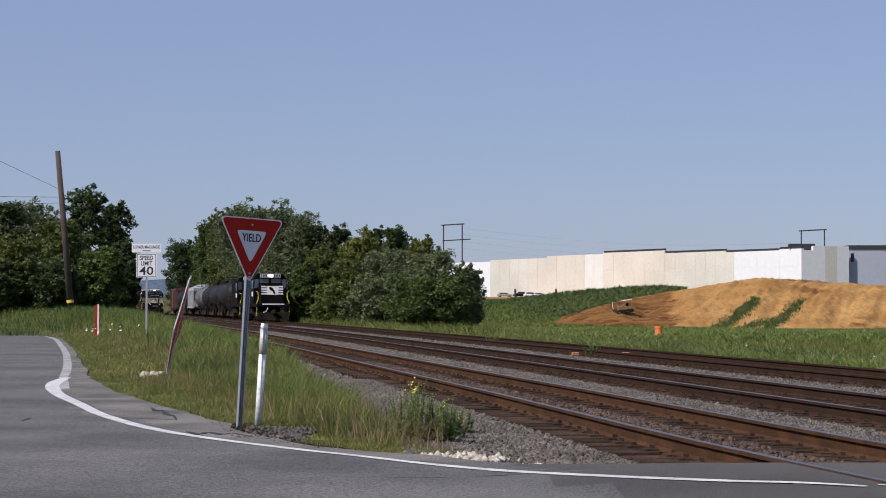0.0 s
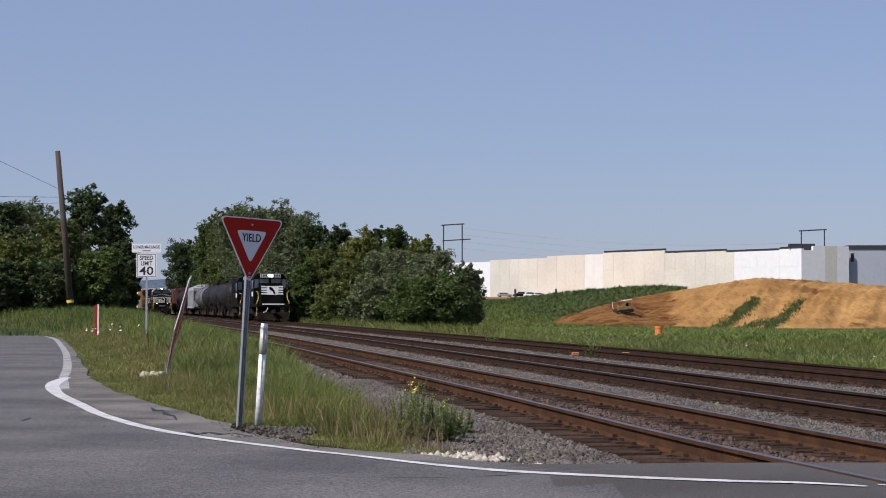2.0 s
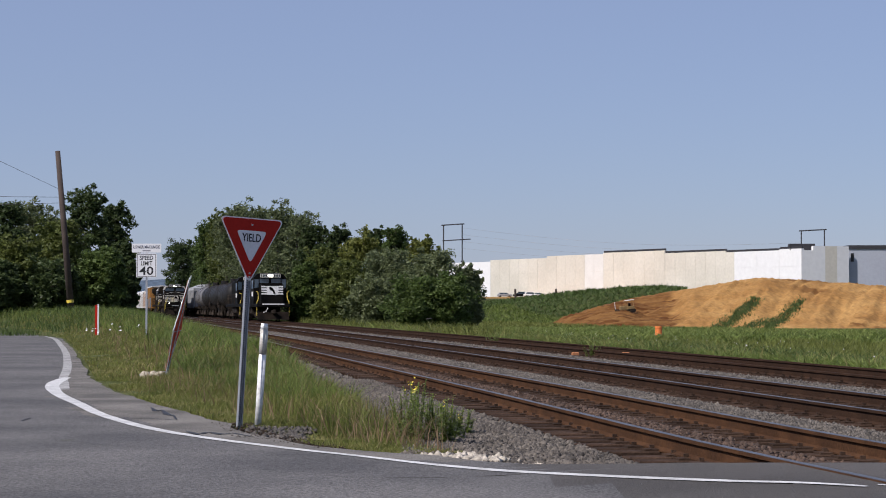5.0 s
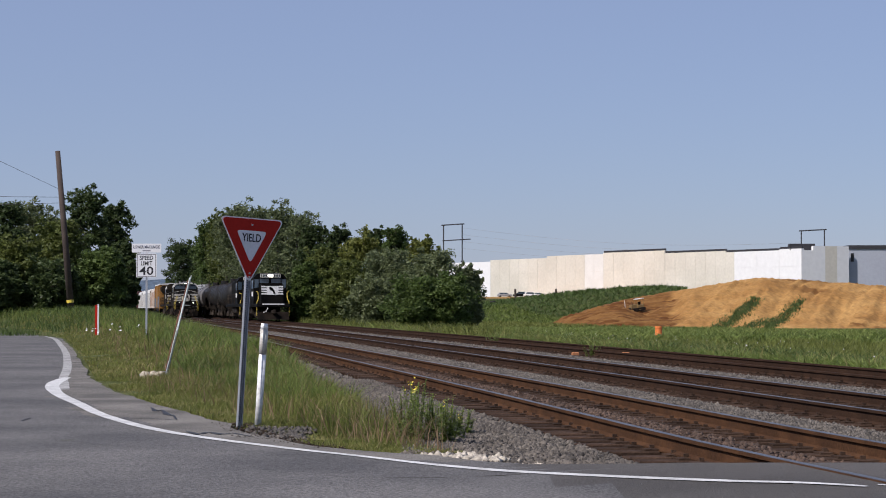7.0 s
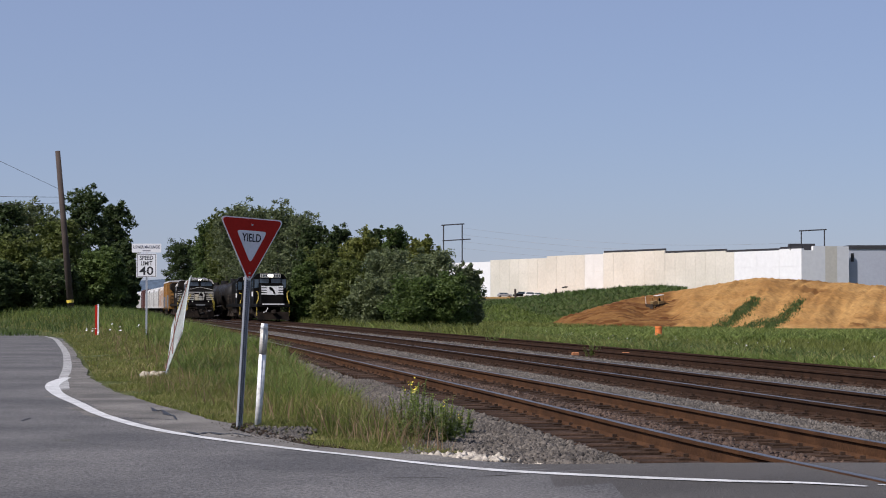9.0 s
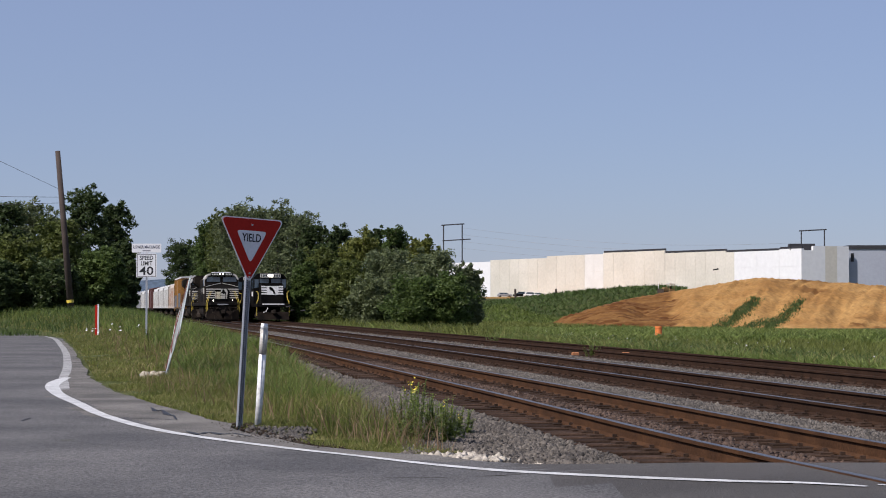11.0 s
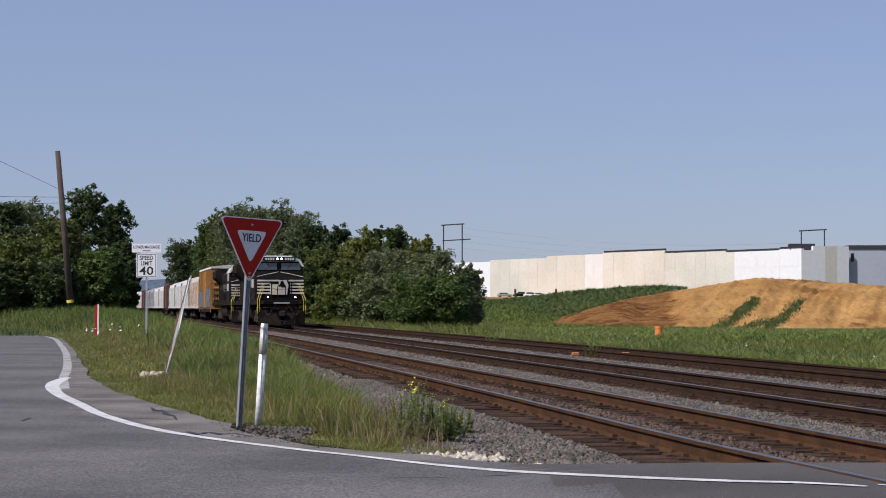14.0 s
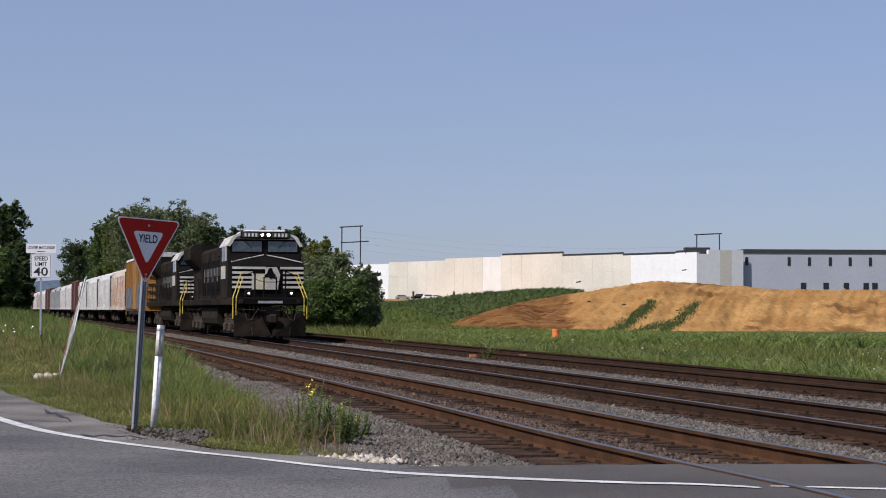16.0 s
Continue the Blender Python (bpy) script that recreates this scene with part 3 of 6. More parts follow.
def tree(x, y, height, spread, material, seed, label, leaves=6000, leaf=0.16, trunk=0.16, low=0.15, wisp=0.0, group="trackside trees", name="tree", sink=0.0, deep=None):
    rng = np.random.default_rng(seed)
    rnd = random.Random(seed)
    z0 = ground_z(x, y) - sink
    top = empty(name, Matrix.Translation((x, y, z0)), label, "tree", group)
    bm = bmesh.new()
    h = height
    bend_x, bend_y = rnd.uniform(-0.04, 0.04) * h, rnd.uniform(-0.04, 0.04) * h
    rod(bm, (0, 0, -0.2), (bend_x, bend_y, h * 0.45), trunk, trunk * 0.7, 8)
    rod(bm, (bend_x, bend_y, h * 0.45), (bend_x * 1.5, bend_y, h * 0.85), trunk * 0.68, trunk * 0.15, 7)
    centres, radii, counts = [], [], []
    k = 40
    for i in range(k):
        f = low + (0.97 - low) * ((i + 0.5) / k)
        ang = i * 2.4 + rnd.uniform(-0.5, 0.5)
        env = spread * (math.sin(math.pi * min(1.0, (f - low * 0.6) / (1.04 - low * 0.6))) ** 0.6) * rnd.uniform(0.45, 0.95)
        c = (math.cos(ang) * env * 0.75, math.sin(ang) * (deep or spread) / spread * env * 0.75, h * f)
        rod(bm, (bend_x * f, bend_y * f, max(0.12 * h, h * f - env * 0.5)), c, trunk * 0.3, trunk * 0.06, 5)
        r = spread * rnd.uniform(0.2, 0.36)
        centres.append(c), radii.append((r, r, r * rnd.uniform(0.55, 0.85))), counts.append(int(leaves / k * 1.25))
        for _ in range(4):
            d = Vector((rnd.gauss(0, 1), rnd.gauss(0, 1), rnd.gauss(0.3, 0.8))).normalized() * r * rnd.uniform(0.9, 1.35)
            centres.append((c[0] + d.x, c[1] + d.y, c[2] + d.z))
            rr = r * rnd.uniform(0.28, 0.62)
            radii.append((rr, rr, rr * 0.8)), counts.append(int(leaves / k * 0.3))
    for _ in range(int(wisp * 6)):
        a, f = rnd.uniform(0, 6.28), rnd.uniform(0, 1)
        c = (math.cos(a) * spread * rnd.uniform(0, 0.85), math.sin(a) * spread * 0.6, h * rnd.uniform(0.84, 1.01) - 0.1 * h * abs(math.cos(a)) * f)
        root = (c[0] * 0.65, c[1] * 0.65, h * 0.72)
        rod(bm, root, c, 0.03, 0.01, 4)
        for j in range(3):
            q = [root[i] + (c[i] - root[i]) * (0.6 + 0.2 * j) for i in range(3)]
            w = spread * (0.07 - 0.015 * j)
            centres.append(q), radii.append((w, w, w * 1.5)), counts.append(26)
    part("trunk", bm, M_bark, top, "grey-brown bark")
    v, f = leaf_cloud(centres, radii, counts, leaf, rng)
    v[:, 2] = np.maximum(v[:, 2], 0.15)
    crown = from_arrays("crown", v, f, material)
    crown.parent = top
    return top


def px_tree(px, y, ytop, half_px, material, seed, label, **kw):
    """Tree at bearing px and distance y, up to the sight line ytop."""
    x = (px - 784) / 3200 * y
    z = ground_z(x, y) - kw.get("sink", 0)
    return tree(x, y, 1.17 + (545 - ytop) * y / 3200 - z, half_px * y / 3200, material, seed, label, **kw)


G, D, O, Yl, E = M_leaf, M_leaf_dark, M_leaf_olive, M_leaf_yellow, M_leaf_grey
LT = "broadleaf tree with a dense dark green crown"
# beside the utility pole
for i, (px, y, yt, hw, m) in enumerate([(150, 122, 340, 58, D), (205, 126, 362, 40, D), (60, 128, 365, 60, E), (10, 120, 362, 50, D), (105, 118, 395, 60, O), (215, 120, 430, 32, D),
                                       (-60, 125, 340, 70, D), (-140, 130, 350, 80, G), (30, 112, 430, 60, O), (180, 113, 450, 55, G), (90, 111, 470, 60, D), (225, 116, 470, 26, D), (0, 110, 470, 50, D)]):
    px_tree(px, y, yt, hw, m, 100 + i, LT, leaves=6500, leaf=0.13, group="trees beside the road", low=0.05)
# behind the siding
RT = "young broadleaf tree in a thicket beside the siding"
for i, (px, y, yt, hw, m, w) in enumerate([
        (425, 230, 366, 62, E, 9), (500, 215, 366, 58, E, 9), (320, 330, 428, 36, D, 2), (375, 300, 405, 45, G, 3), (345, 340, 440, 40, D, 0), (555, 190, 395, 45, D, 2), (600, 175, 405, 42, D, 3),
        (570, 168, 445, 48, O, 2), (640, 160, 418, 48, Yl, 3), (665, 172, 404, 34, D, 4), (700, 165, 405, 40, G, 3), (748, 158, 421, 40, Yl, 3), (540, 160, 470, 40, G, 0), (615, 150, 470, 50, O, 2),
        (690, 145, 446, 66, E, 2), (765, 140, 450, 66, E, 2), (825, 142, 476, 42, E, 3), (790, 134, 497, 62, G, 0), (740, 134, 500, 66, G, 0), (655, 140, 500, 50, E, 0), (590, 152, 505, 45, O, 0), (530, 162, 505, 32, G, 0),
        (462, 222, 369, 55, E, 8), (400, 240, 378, 45, O, 6), (535, 205, 384, 42, E, 6), (370, 262, 395, 38, G, 3), (460, 235, 420, 60, G, 0), (400, 260, 430, 50, D, 0), (500, 220, 440, 50, D, 0)]):
    px_tree(px, y, yt, hw, m, 200 + i, RT, leaves=6000, leaf=0.09 + 0.0004 * y, low=0.04, wisp=w)


# ---- rolling stock paint ----
M_plow = mat("scraped_black_steel", (0.0065, 0.0055, 0.005), 0.8, spec=0.03, dark=(0.02, 0.0148, 0.0115), scale=1.8, amount=0.8, bump=0.3)
M_white_dirty = mat("dirty_white_paint", (0.50, 0.48, 0.44), 0.6, dark=(0.36, 0.34, 0.30), scale=1.4, amount=0.8)
mat_cream = mat("cream_paint", (0.55, 0.50, 0.36), 0.6, dark=(0.42, 0.38, 0.27), scale=1.5)
M_under_light = mat("dusty_running_gear", (0.07, 0.055, 0.043), 0.9, spec=0.05, dark=(0.035, 0.029, 0.025), scale=1.6, amount=0.8, bump=0.4)
M_faded = mat("faded_lettering", (0.17, 0.16, 0.15), 0.7, dark=(0.05, 0.046, 0.04), scale=1.6, amount=0.95)
M_hop_white = mat("chalky_white_wagon", (0.56, 0.56, 0.55), 0.7, dark=(0.38, 0.365, 0.34), scale=0.5, amount=0.7)
M_hop_rust = mat("rust_streaked_white_wagon", (0.50, 0.46, 0.41), 0.75, dark=(0.36, 0.24, 0.17), scale=0.4, amount=0.7)
M_rust_patch = mat("rust_red_patch", (0.36, 0.13, 0.07), 0.8, dark=(0.5, 0.35, 0.25), scale=1.1, amount=0.9)
M_hop_grey = mat("grey_wagon", (0.30, 0.31, 0.32), 0.7, dark=(0.18, 0.18, 0.18), scale=0.8)
M_box_yellow = mat("faded_yellow_boxcar", (0.30, 0.145, 0.024), 0.7, dark=(0.15, 0.07, 0.018), scale=0.8, amount=0.8)
M_box_red = mat("oxide_red_boxcar", (0.10, 0.035, 0.03), 0.75, dark=(0.06, 0.025, 0.02), scale=0.8)
M_tag = mat("spray_paint_patch", (0.15, 0.17, 0.20), 0.7, dark=(0.02, 0.022, 0.03), scale=1.3, amount=0.95)
M_tank = mat("black_tank", (0.0075, 0.0075, 0.0075), 0.55, spec=0.2, dark=(0.018, 0.016, 0.0145), scale=0.7, amount=0.8)
M_tank_grey = mat("grey_tank", (0.10, 0.10, 0.10), 0.5, dark=(0.16, 0.15, 0.15), scale=0.7)


# ---- rolling stock: built facing +y, on the rail tops ----
def wheelset(bm, y, r=0.46):
    for s in (-0.78, 0.78):
        rod(bm, (s - 0.06, y, r), (s + 0.06, y, r), r, seg=14)
    rod(bm, (-0.75, y, r), (0.75, y, r), 0.08, seg=6)


def truck(parent, y, axles, pitch, frame_m, r=0.46, name="truck"):
    bm = bmesh.new()
    half = pitch * (axles - 1) / 2
    for s in (-1.02, 1.02):
        bx(bm, s - 0.09, s + 0.09, y - half - 0.35, y + half + 0.35, 0.58, 0.88, 0.03)
        bx(bm, s - 0.07, s + 0.07, y - half - 0.1, y + half + 0.1, 0.26, 0.36, 0.02)
    bx(bm, -1.0, 1.0, y - 0.25, y + 0.25, 0.5, 0.95)
    t = part(name, bm, frame_m, parent, "grimy cast steel truck frame")
    for k in range(axles):
        bm = bmesh.new()
        wheelset(bm, y - half + pitch * k, r)
        w = part("wheelset", bm, M_under, t, "steel wheels and axle")
        for s in (-1.06, 1.06):
            yy = y - half + pitch * k
            part("journal_box", box(s - 0.14, s + 0.14, yy - 0.19, yy + 0.19, 0.28, 0.66, 0.05), M_under_light, t)
    for k in range(axles - 1):
        for s in (-1.02, 1.02):
            yy = y - half + pitch * (k + 0.5)
            bm = bmesh.new()
            for d in (-0.17, 0.0, 0.17):
                rod(bm, (s, yy + d, 0.34), (s, yy + d, 0.62), 0.075, seg=8)
            part("spring_nest", bm, M_under_light, t, "coil springs")
            if axles == 3:
                part("brake_cylinder", path_rod([(s * 1.12, yy - 0.2, 0.98), (s * 1.12, yy + 0.2, 0.98)], 0.11, 8), M_under_light, t)
    return t


def coupler(parent, y, s):
    bm = box(-0.16, 0.16, min(y - 0.5 * s, y + 0.25 * s), max(y - 0.5 * s, y + 0.25 * s), 0.72, 1.0, 0.04)
    bx(bm, -0.22, 0.12, min(y + 0.2 * s, y + 0.48 * s), max(y + 0.2 * s, y + 0.48 * s), 0.66, 1.06, 0.07)
    part("coupler", bm, M_under, parent, "rusty cast coupler")


def bars(parent, m, spec, name="white_stripe", label=""):
    """Thin raised rectangles: (x0, x1, y, z0, z1) on a face across the track."""
    for x0, x1, y, z0, z1 in spec:
        part(name, box(x0, x1, y - 0.02, y + 0.012, z0, z1), m, parent, label)


def side_rails(parent, x, y0, y1, deck, n, material):
    for s in (-1, 1):
        bm = path_rod([(s * x, y0, deck + 1.0), (s * x, y1, deck + 1.0)], 0.022)
        for k in range(n + 1):
            y = y0 + (y1 - y0) * k / n
            rod(bm, (s * x, y, deck - 0.05), (s * x, y, deck + 1.0), 0.02, seg=5)
        part("handrail", bm, material, parent, "side walkway handrail")


def big_locomotive(label, lit=True):
    """Six-axle wide-nosed freight diesel, 22.3 m."""
    t = empty("locomotive", Matrix(), label, "locomotive", "moving train")
    frame_ob = part("underframe", box(-1.52, 1.52, -10.9, 10.75, 1.42, 1.72, 0.03), M_black_dusty, t)
    nose = part("nose", prism([(8.9, 1.72), (10.25, 1.72), (10.32, 3.02), (9.95, 3.2), (9.3, 3.62), (8.9, 3.62)], -1.47, 1.47, "x"), M_black, t, "black wide nose")
    bmesh_cab = prism([(-1.53, 1.72), (1.53, 1.72), (1.53, 3.95), (1.28, 4.36), (0.8, 4.52), (-0.8, 4.52), (-1.28, 4.36), (-1.53, 3.95)], 6.5, 9.3)
    cab = part("cab", bmesh_cab, M_black_dusty, t, "dusty black cab")
    for s in (-1, 1):
        prof = [(s * 1.57, 3.93), (s * 1.32, 4.34), (s * 0.8, 4.56), (s * 0.8, 4.44), (s * 1.2, 4.28), (s * 1.45, 3.9)]
        part("roof_edge", prism(prof, 6.4, 9.42), M_white_dirty, cab, "dusty white cab roof edge")
    part("brow", prism([(-1.45, 4.21), (1.45, 4.21), (1.3, 4.38), (0.8, 4.55), (-0.8, 4.55), (-1.3, 4.36)], 9.28, 9.35), M_white_dirty, cab, "dusty white brow over the windshield")
    part("cab_roof", box(-0.82, 0.82, 6.4, 9.4, 4.51, 4.6, 0.03), M_wall_grey, cab)
    # front lights and number boards in one housing
    housing = part("light_housing", box(-1.02, 1.02, 9.2, 9.5, 4.24, 4.54, 0.05), M_black, cab)
    for s in (-1, 1):
        b = part("number_board", box(s * 0.62 - 0.36, s * 0.62 + 0.36, 9.49, 9.515, 4.29, 4.49), M_board_dark, housing, "dark number board with pale unreadable digits")
        for k in range(4):
            part("digit_bar", box(s * 0.62 - 0.28 + 0.15 * k, s * 0.62 - 0.2 + 0.15 * k, 9.51, 9.525, 4.32, 4.46), M_board, housing)
        bm = bmesh.new()
        rod(bm, (s * 0.13, 9.48, 4.39), (s * 0.13, 9.54, 4.39), 0.062, seg=14)
        part("headlight", bm, M_lamp if lit else M_board, housing, "lit headlight" if lit else "")
    for s in (-1, 1):
        fr = part("windshield_frame", box(min(s * 0.07, s * 1.42), max(s * 0.07, s * 1.42), 9.29, 9.33, 3.62, 4.2, 0.02), M_black, cab)
        part("windshield", box(min(s * 0.13, s * 1.35), max(s * 0.13, s * 1.35), 9.325, 9.345, 3.69, 4.13), M_glass, fr, "dark cab windshield")
        part("wiper", path_rod([(s * 0.85, 9.36, 4.14), (s * 0.55, 9.36, 3.85)], 0.012, 4), M_black, fr)
        # chevron along the break of the nose
        part("chevron_stripe", path_rod([(s * 1.46, 9.93, 3.23), (s * 0.9, 9.72, 3.37), (s * 0.06, 9.45, 3.55)], 0.021, 6), M_white_dirty, nose)
        bars(nose, M_white_dirty, [(min(s * 0.62, s * 1.46), max(s * 0.62, s * 1.46), 10.325, z, z + 0.1) for z in (2.73, 2.53, 2.33, 2.13)])
        bars(t, M_white_dirty, [(min(s * (0.1 if s > 0 else 0.5), s * 1.46), max(s * (0.1 if s > 0 else 0.5), s * 1.46), 10.33, 2.93, 3.03)])
        # side cab window and number bars
        part("side_window", box(min(s * 1.52, s * 1.545), max(s * 1.52, s * 1.545), 7.3, 8.6, 3.3, 3.95), M_glass, cab, "dark side window")
        part("side_window_trim", box(min(s * 1.52, s * 1.56), max(s * 1.52, s * 1.56), 8.75, 9.0, 3.3, 4.0), M_white_dirty, cab)
        for k in range(4):
            part("digit_bar", box(min(s * 1.52, s * 1.545), max(s * 1.52, s * 1.545), 7.0 + 0.42 * k, 7.28 + 0.42 * k, 2.55, 3.1), M_white_dirty, cab)
    part("emblem", prism([(-0.4, 2.08), (0.06, 2.08), (0.12, 3.0), (-0.36, 3.02), (-0.5, 2.7)], 10.31, 10.34), M_white_dirty, nose, "pale grey emblem patch")
    part("emblem_mark", prism([(-0.3, 2.5), (-0.2, 2.56), (-0.12, 2.5), (-0.02, 2.6), (0.12, 2.58), (0.16, 2.68), (0.05, 2.74), (-0.02, 2.95), (-0.16, 2.98), (-0.22, 2.8), (-0.32, 2.68)], 10.335, 10.352), M_black, nose)
    part("nose_panel", box(0.07, 0.66, 10.31, 10.336, 2.08, 2.74), mat_cream, nose, "cream patch")
    # front platform, steps, ditch lights
    plat = part("front_platform", box(-1.5, 1.5, 10.25, 11.05, 1.42, 1.74, 0.04), M_black, t)
    part("step_strip", box(-0.5, 0.5, 11.04, 11.07, 1.5, 1.6), M_hop_grey, plat, "pale worn step edge")
    for s in (-1, 1):
        hs = part("ditch_light", box(s * 0.86 - 0.15, s * 0.86 + 0.15, 10.7, 10.98, 1.76, 2.06, 0.04), M_black, plat)
        bm = bmesh.new()
        rod(bm, (s * 0.86, 10.97, 1.92), (s * 0.86, 11.0, 1.92), 0.042, seg=12)
        part("ditch_lamp", bm, M_lamp_dim if lit else M_board, hs, "lit ditch light")
        part("handrail", path_rod([(s * 1.5, 11.0, 0.85), (s * 1.5, 11.0, 1.75), (s * 1.16, 10.75, 2.72), (s * 1.0, 10.6, 2.74)], 0.022, 6), M_yellow, t, "yellow corner handrail")
        part("handrail", path_rod([(s * 1.38, 11.04, 1.0), (s * 1.38, 11.04, 1.72), (s * 1.06, 10.8, 2.64)], 0.02, 6), M_yellow, t, "yellow corner handrail")
        part("post", path_rod([(s * 0.62, 11.0, 1.72), (s * 0.62, 11.0, 2.85)], 0.035), M_black, plat)
        part("post", path_rod([(s * 0.25, 11.0, 1.72), (s * 0.25, 11.0, 2.6)], 0.03), M_black, plat)
        bm = bmesh.new()
        for z in (0.45, 0.8, 1.12):
            bx(bm, min(s * 1.05, s * 1.5), max(s * 1.05, s * 1.5), 10.5, 10.9, z, z + 0.05)
        bx(bm, min(s * 1.03, s * 1.06), max(s * 1.03, s * 1.06), 10.4, 10.95, 0.4, 1.45)
        part("step_well", bm, M_black_dusty, t)
        part("hose", path_rod([(s * 0.45, 11.1, 1.3), (s * 0.62, 11.22, 1.1), (s * 0.78, 11.25, 0.82), (s * 0.95, 11.2, 0.8), (s * 1.02, 11.12, 1.1)], 0.014, 6), M_under_light, t, "grey air hose")
    for s in (-1, 1):
        bm = bmesh.new()
        lo, hi = [(0.0, 11.62, 0.14), (s * 1.42, 11.22, 0.14), (s * 1.46, 10.95, 0.14), (0.0, 10.95, 0.14)], [(s * 0.36, 11.08, 0.98), (s * 1.42, 11.0, 1.14), (s * 1.46, 10.9, 1.14), (s * 0.36, 10.9, 0.98)]
        va, vb = [bm.verts.new(p) for p in lo], [bm.verts.new(p) for p in hi]
        bm.faces.new(va), bm.faces.new(list(reversed(vb)))
        for i in range(4):
            bm.faces.new((va[i], va[(i + 1) % 4], vb[(i + 1) % 4], vb[i]))
        bmesh.ops.recalc_face_normals(bm, faces=bm.faces)
        plow = part("plow", bm, M_plow, t, "scraped dark steel snow plow half")
        part("plow_rib", path_rod([(s * 0.75, 11.43, 0.2), (s * 0.85, 11.08, 1.05)], 0.02, 5), M_under, plow)
        for k in range(4):
            x = s * (0.34 + 0.16 * k)
            part("air_hose", path_rod([(x, 11.06, 1.38), (x + s * 0.04, 11.16, 1.15 - 0.05 * k), (x + s * 0.02, 11.14, 0.98 - 0.05 * k)], 0.024, 5), M_black, t)
        part("uncoupling_lever", path_rod([(s * 0.2, 11.2, 1.2), (s * 1.3, 11.12, 1.26), (s * 1.36, 11.1, 1.0)], 0.012, 5), M_under_light, t)
        part("marker_box", box(s * 1.18 - 0.1, s * 1.18 + 0.1, 11.0, 11.08, 1.48, 1.66, 0.02), M_under, t)
    part("plow_opening", box(-0.33, 0.33, 10.9, 11.12, 0.6, 1.36), M_black, t)
    part("front_chain", path_rod([(-0.62, 11.0, 2.5), (-0.25, 11.0, 2.38), (0.25, 11.0, 2.38), (0.62, 11.0, 2.5)], 0.014, 4), M_black, t)
    part("front_rail", path_rod([(-1.12, 10.98, 2.62), (-0.62, 11.0, 2.82)], 0.02, 5), M_black, t)
    part("front_rail", path_rod([(1.12, 10.98, 2.62), (0.62, 11.0, 2.82)], 0.02, 5), M_black, t)
    coupler(t, 11.1, 1)
    coupler(t, -11.0, -1)
    # hood and radiator
    hood = part("long_hood", prism([(-1.0, 1.72), (1.0, 1.72), (1.0, 4.02), (0.85, 4.2), (-0.85, 4.2), (-1.0, 4.02)], -10.2, 6.5), M_black_dusty, t, "dusty black engine hood")
    for k in range(11):
        for s in (-1, 1):
            part("hood_door", box(min(s * 1.0, s * 1.025), max(s * 1.0, s * 1.025), -6.2 + 1.1 * k, -5.2 + 1.1 * k, 1.95, 3.55, 0.0), M_black, hood)
    part("radiator", prism([(-1.0, 3.3), (1.0, 3.3), (1.53, 3.8), (1.53, 4.35), (1.3, 4.55), (-1.3, 4.55), (-1.53, 4.35), (-1.53, 3.8)], -10.3, -6.6), M_black_dusty, t, "flared radiator housing")
    part("blower_housing", box(-1.4, 1.4, 4.4, 6.4, 3.5, 4.35, 0.12), M_black_dusty, t)
    part("exhaust", box(-0.4, 0.4, 0.4, 1.2, 4.2, 4.5, 0.04), M_under, t)
    part("horn", path_rod([(0, 5.2, 4.4), (0, 5.2, 4.62), (0.25, 5.6, 4.66)], 0.05), M_under, t)
    for s in (-1, 1):
        for k in range(14):
            y, lo = -4.6 + 0.62 * k, 2.55 + 0.28 * (k % 3 == 1)
            part("hood_lettering_bar", box(min(s * 1.02, s * 1.04), max(s * 1.02, s * 1.04), y, y + 0.2, lo, 3.2), M_faded, hood)
    side_rails(t, 1.48, -10.5, 6.3, 1.72, 9, M_under)
    bm = prism([(-1.3, 0.85), (-1.22, 0.6), (-1.0, 0.46), (1.0, 0.46), (1.22, 0.6), (1.3, 0.85), (1.26, 1.3), (1.1, 1.42), (-1.1, 1.42), (-1.26, 1.3)], -3.3, 3.3)
    part("fuel_tank", bm, M_under, t, "grimy fuel tank")
    for y in (6.9, -6.9):
        truck(t, y, 3, 1.85, M_under_light, 0.53)
    part("air_tank", path_rod([(-1.25, 4.1, 1.2), (-1.25, 5.6, 1.2)], 0.2, 10), M_under, t)
    return t


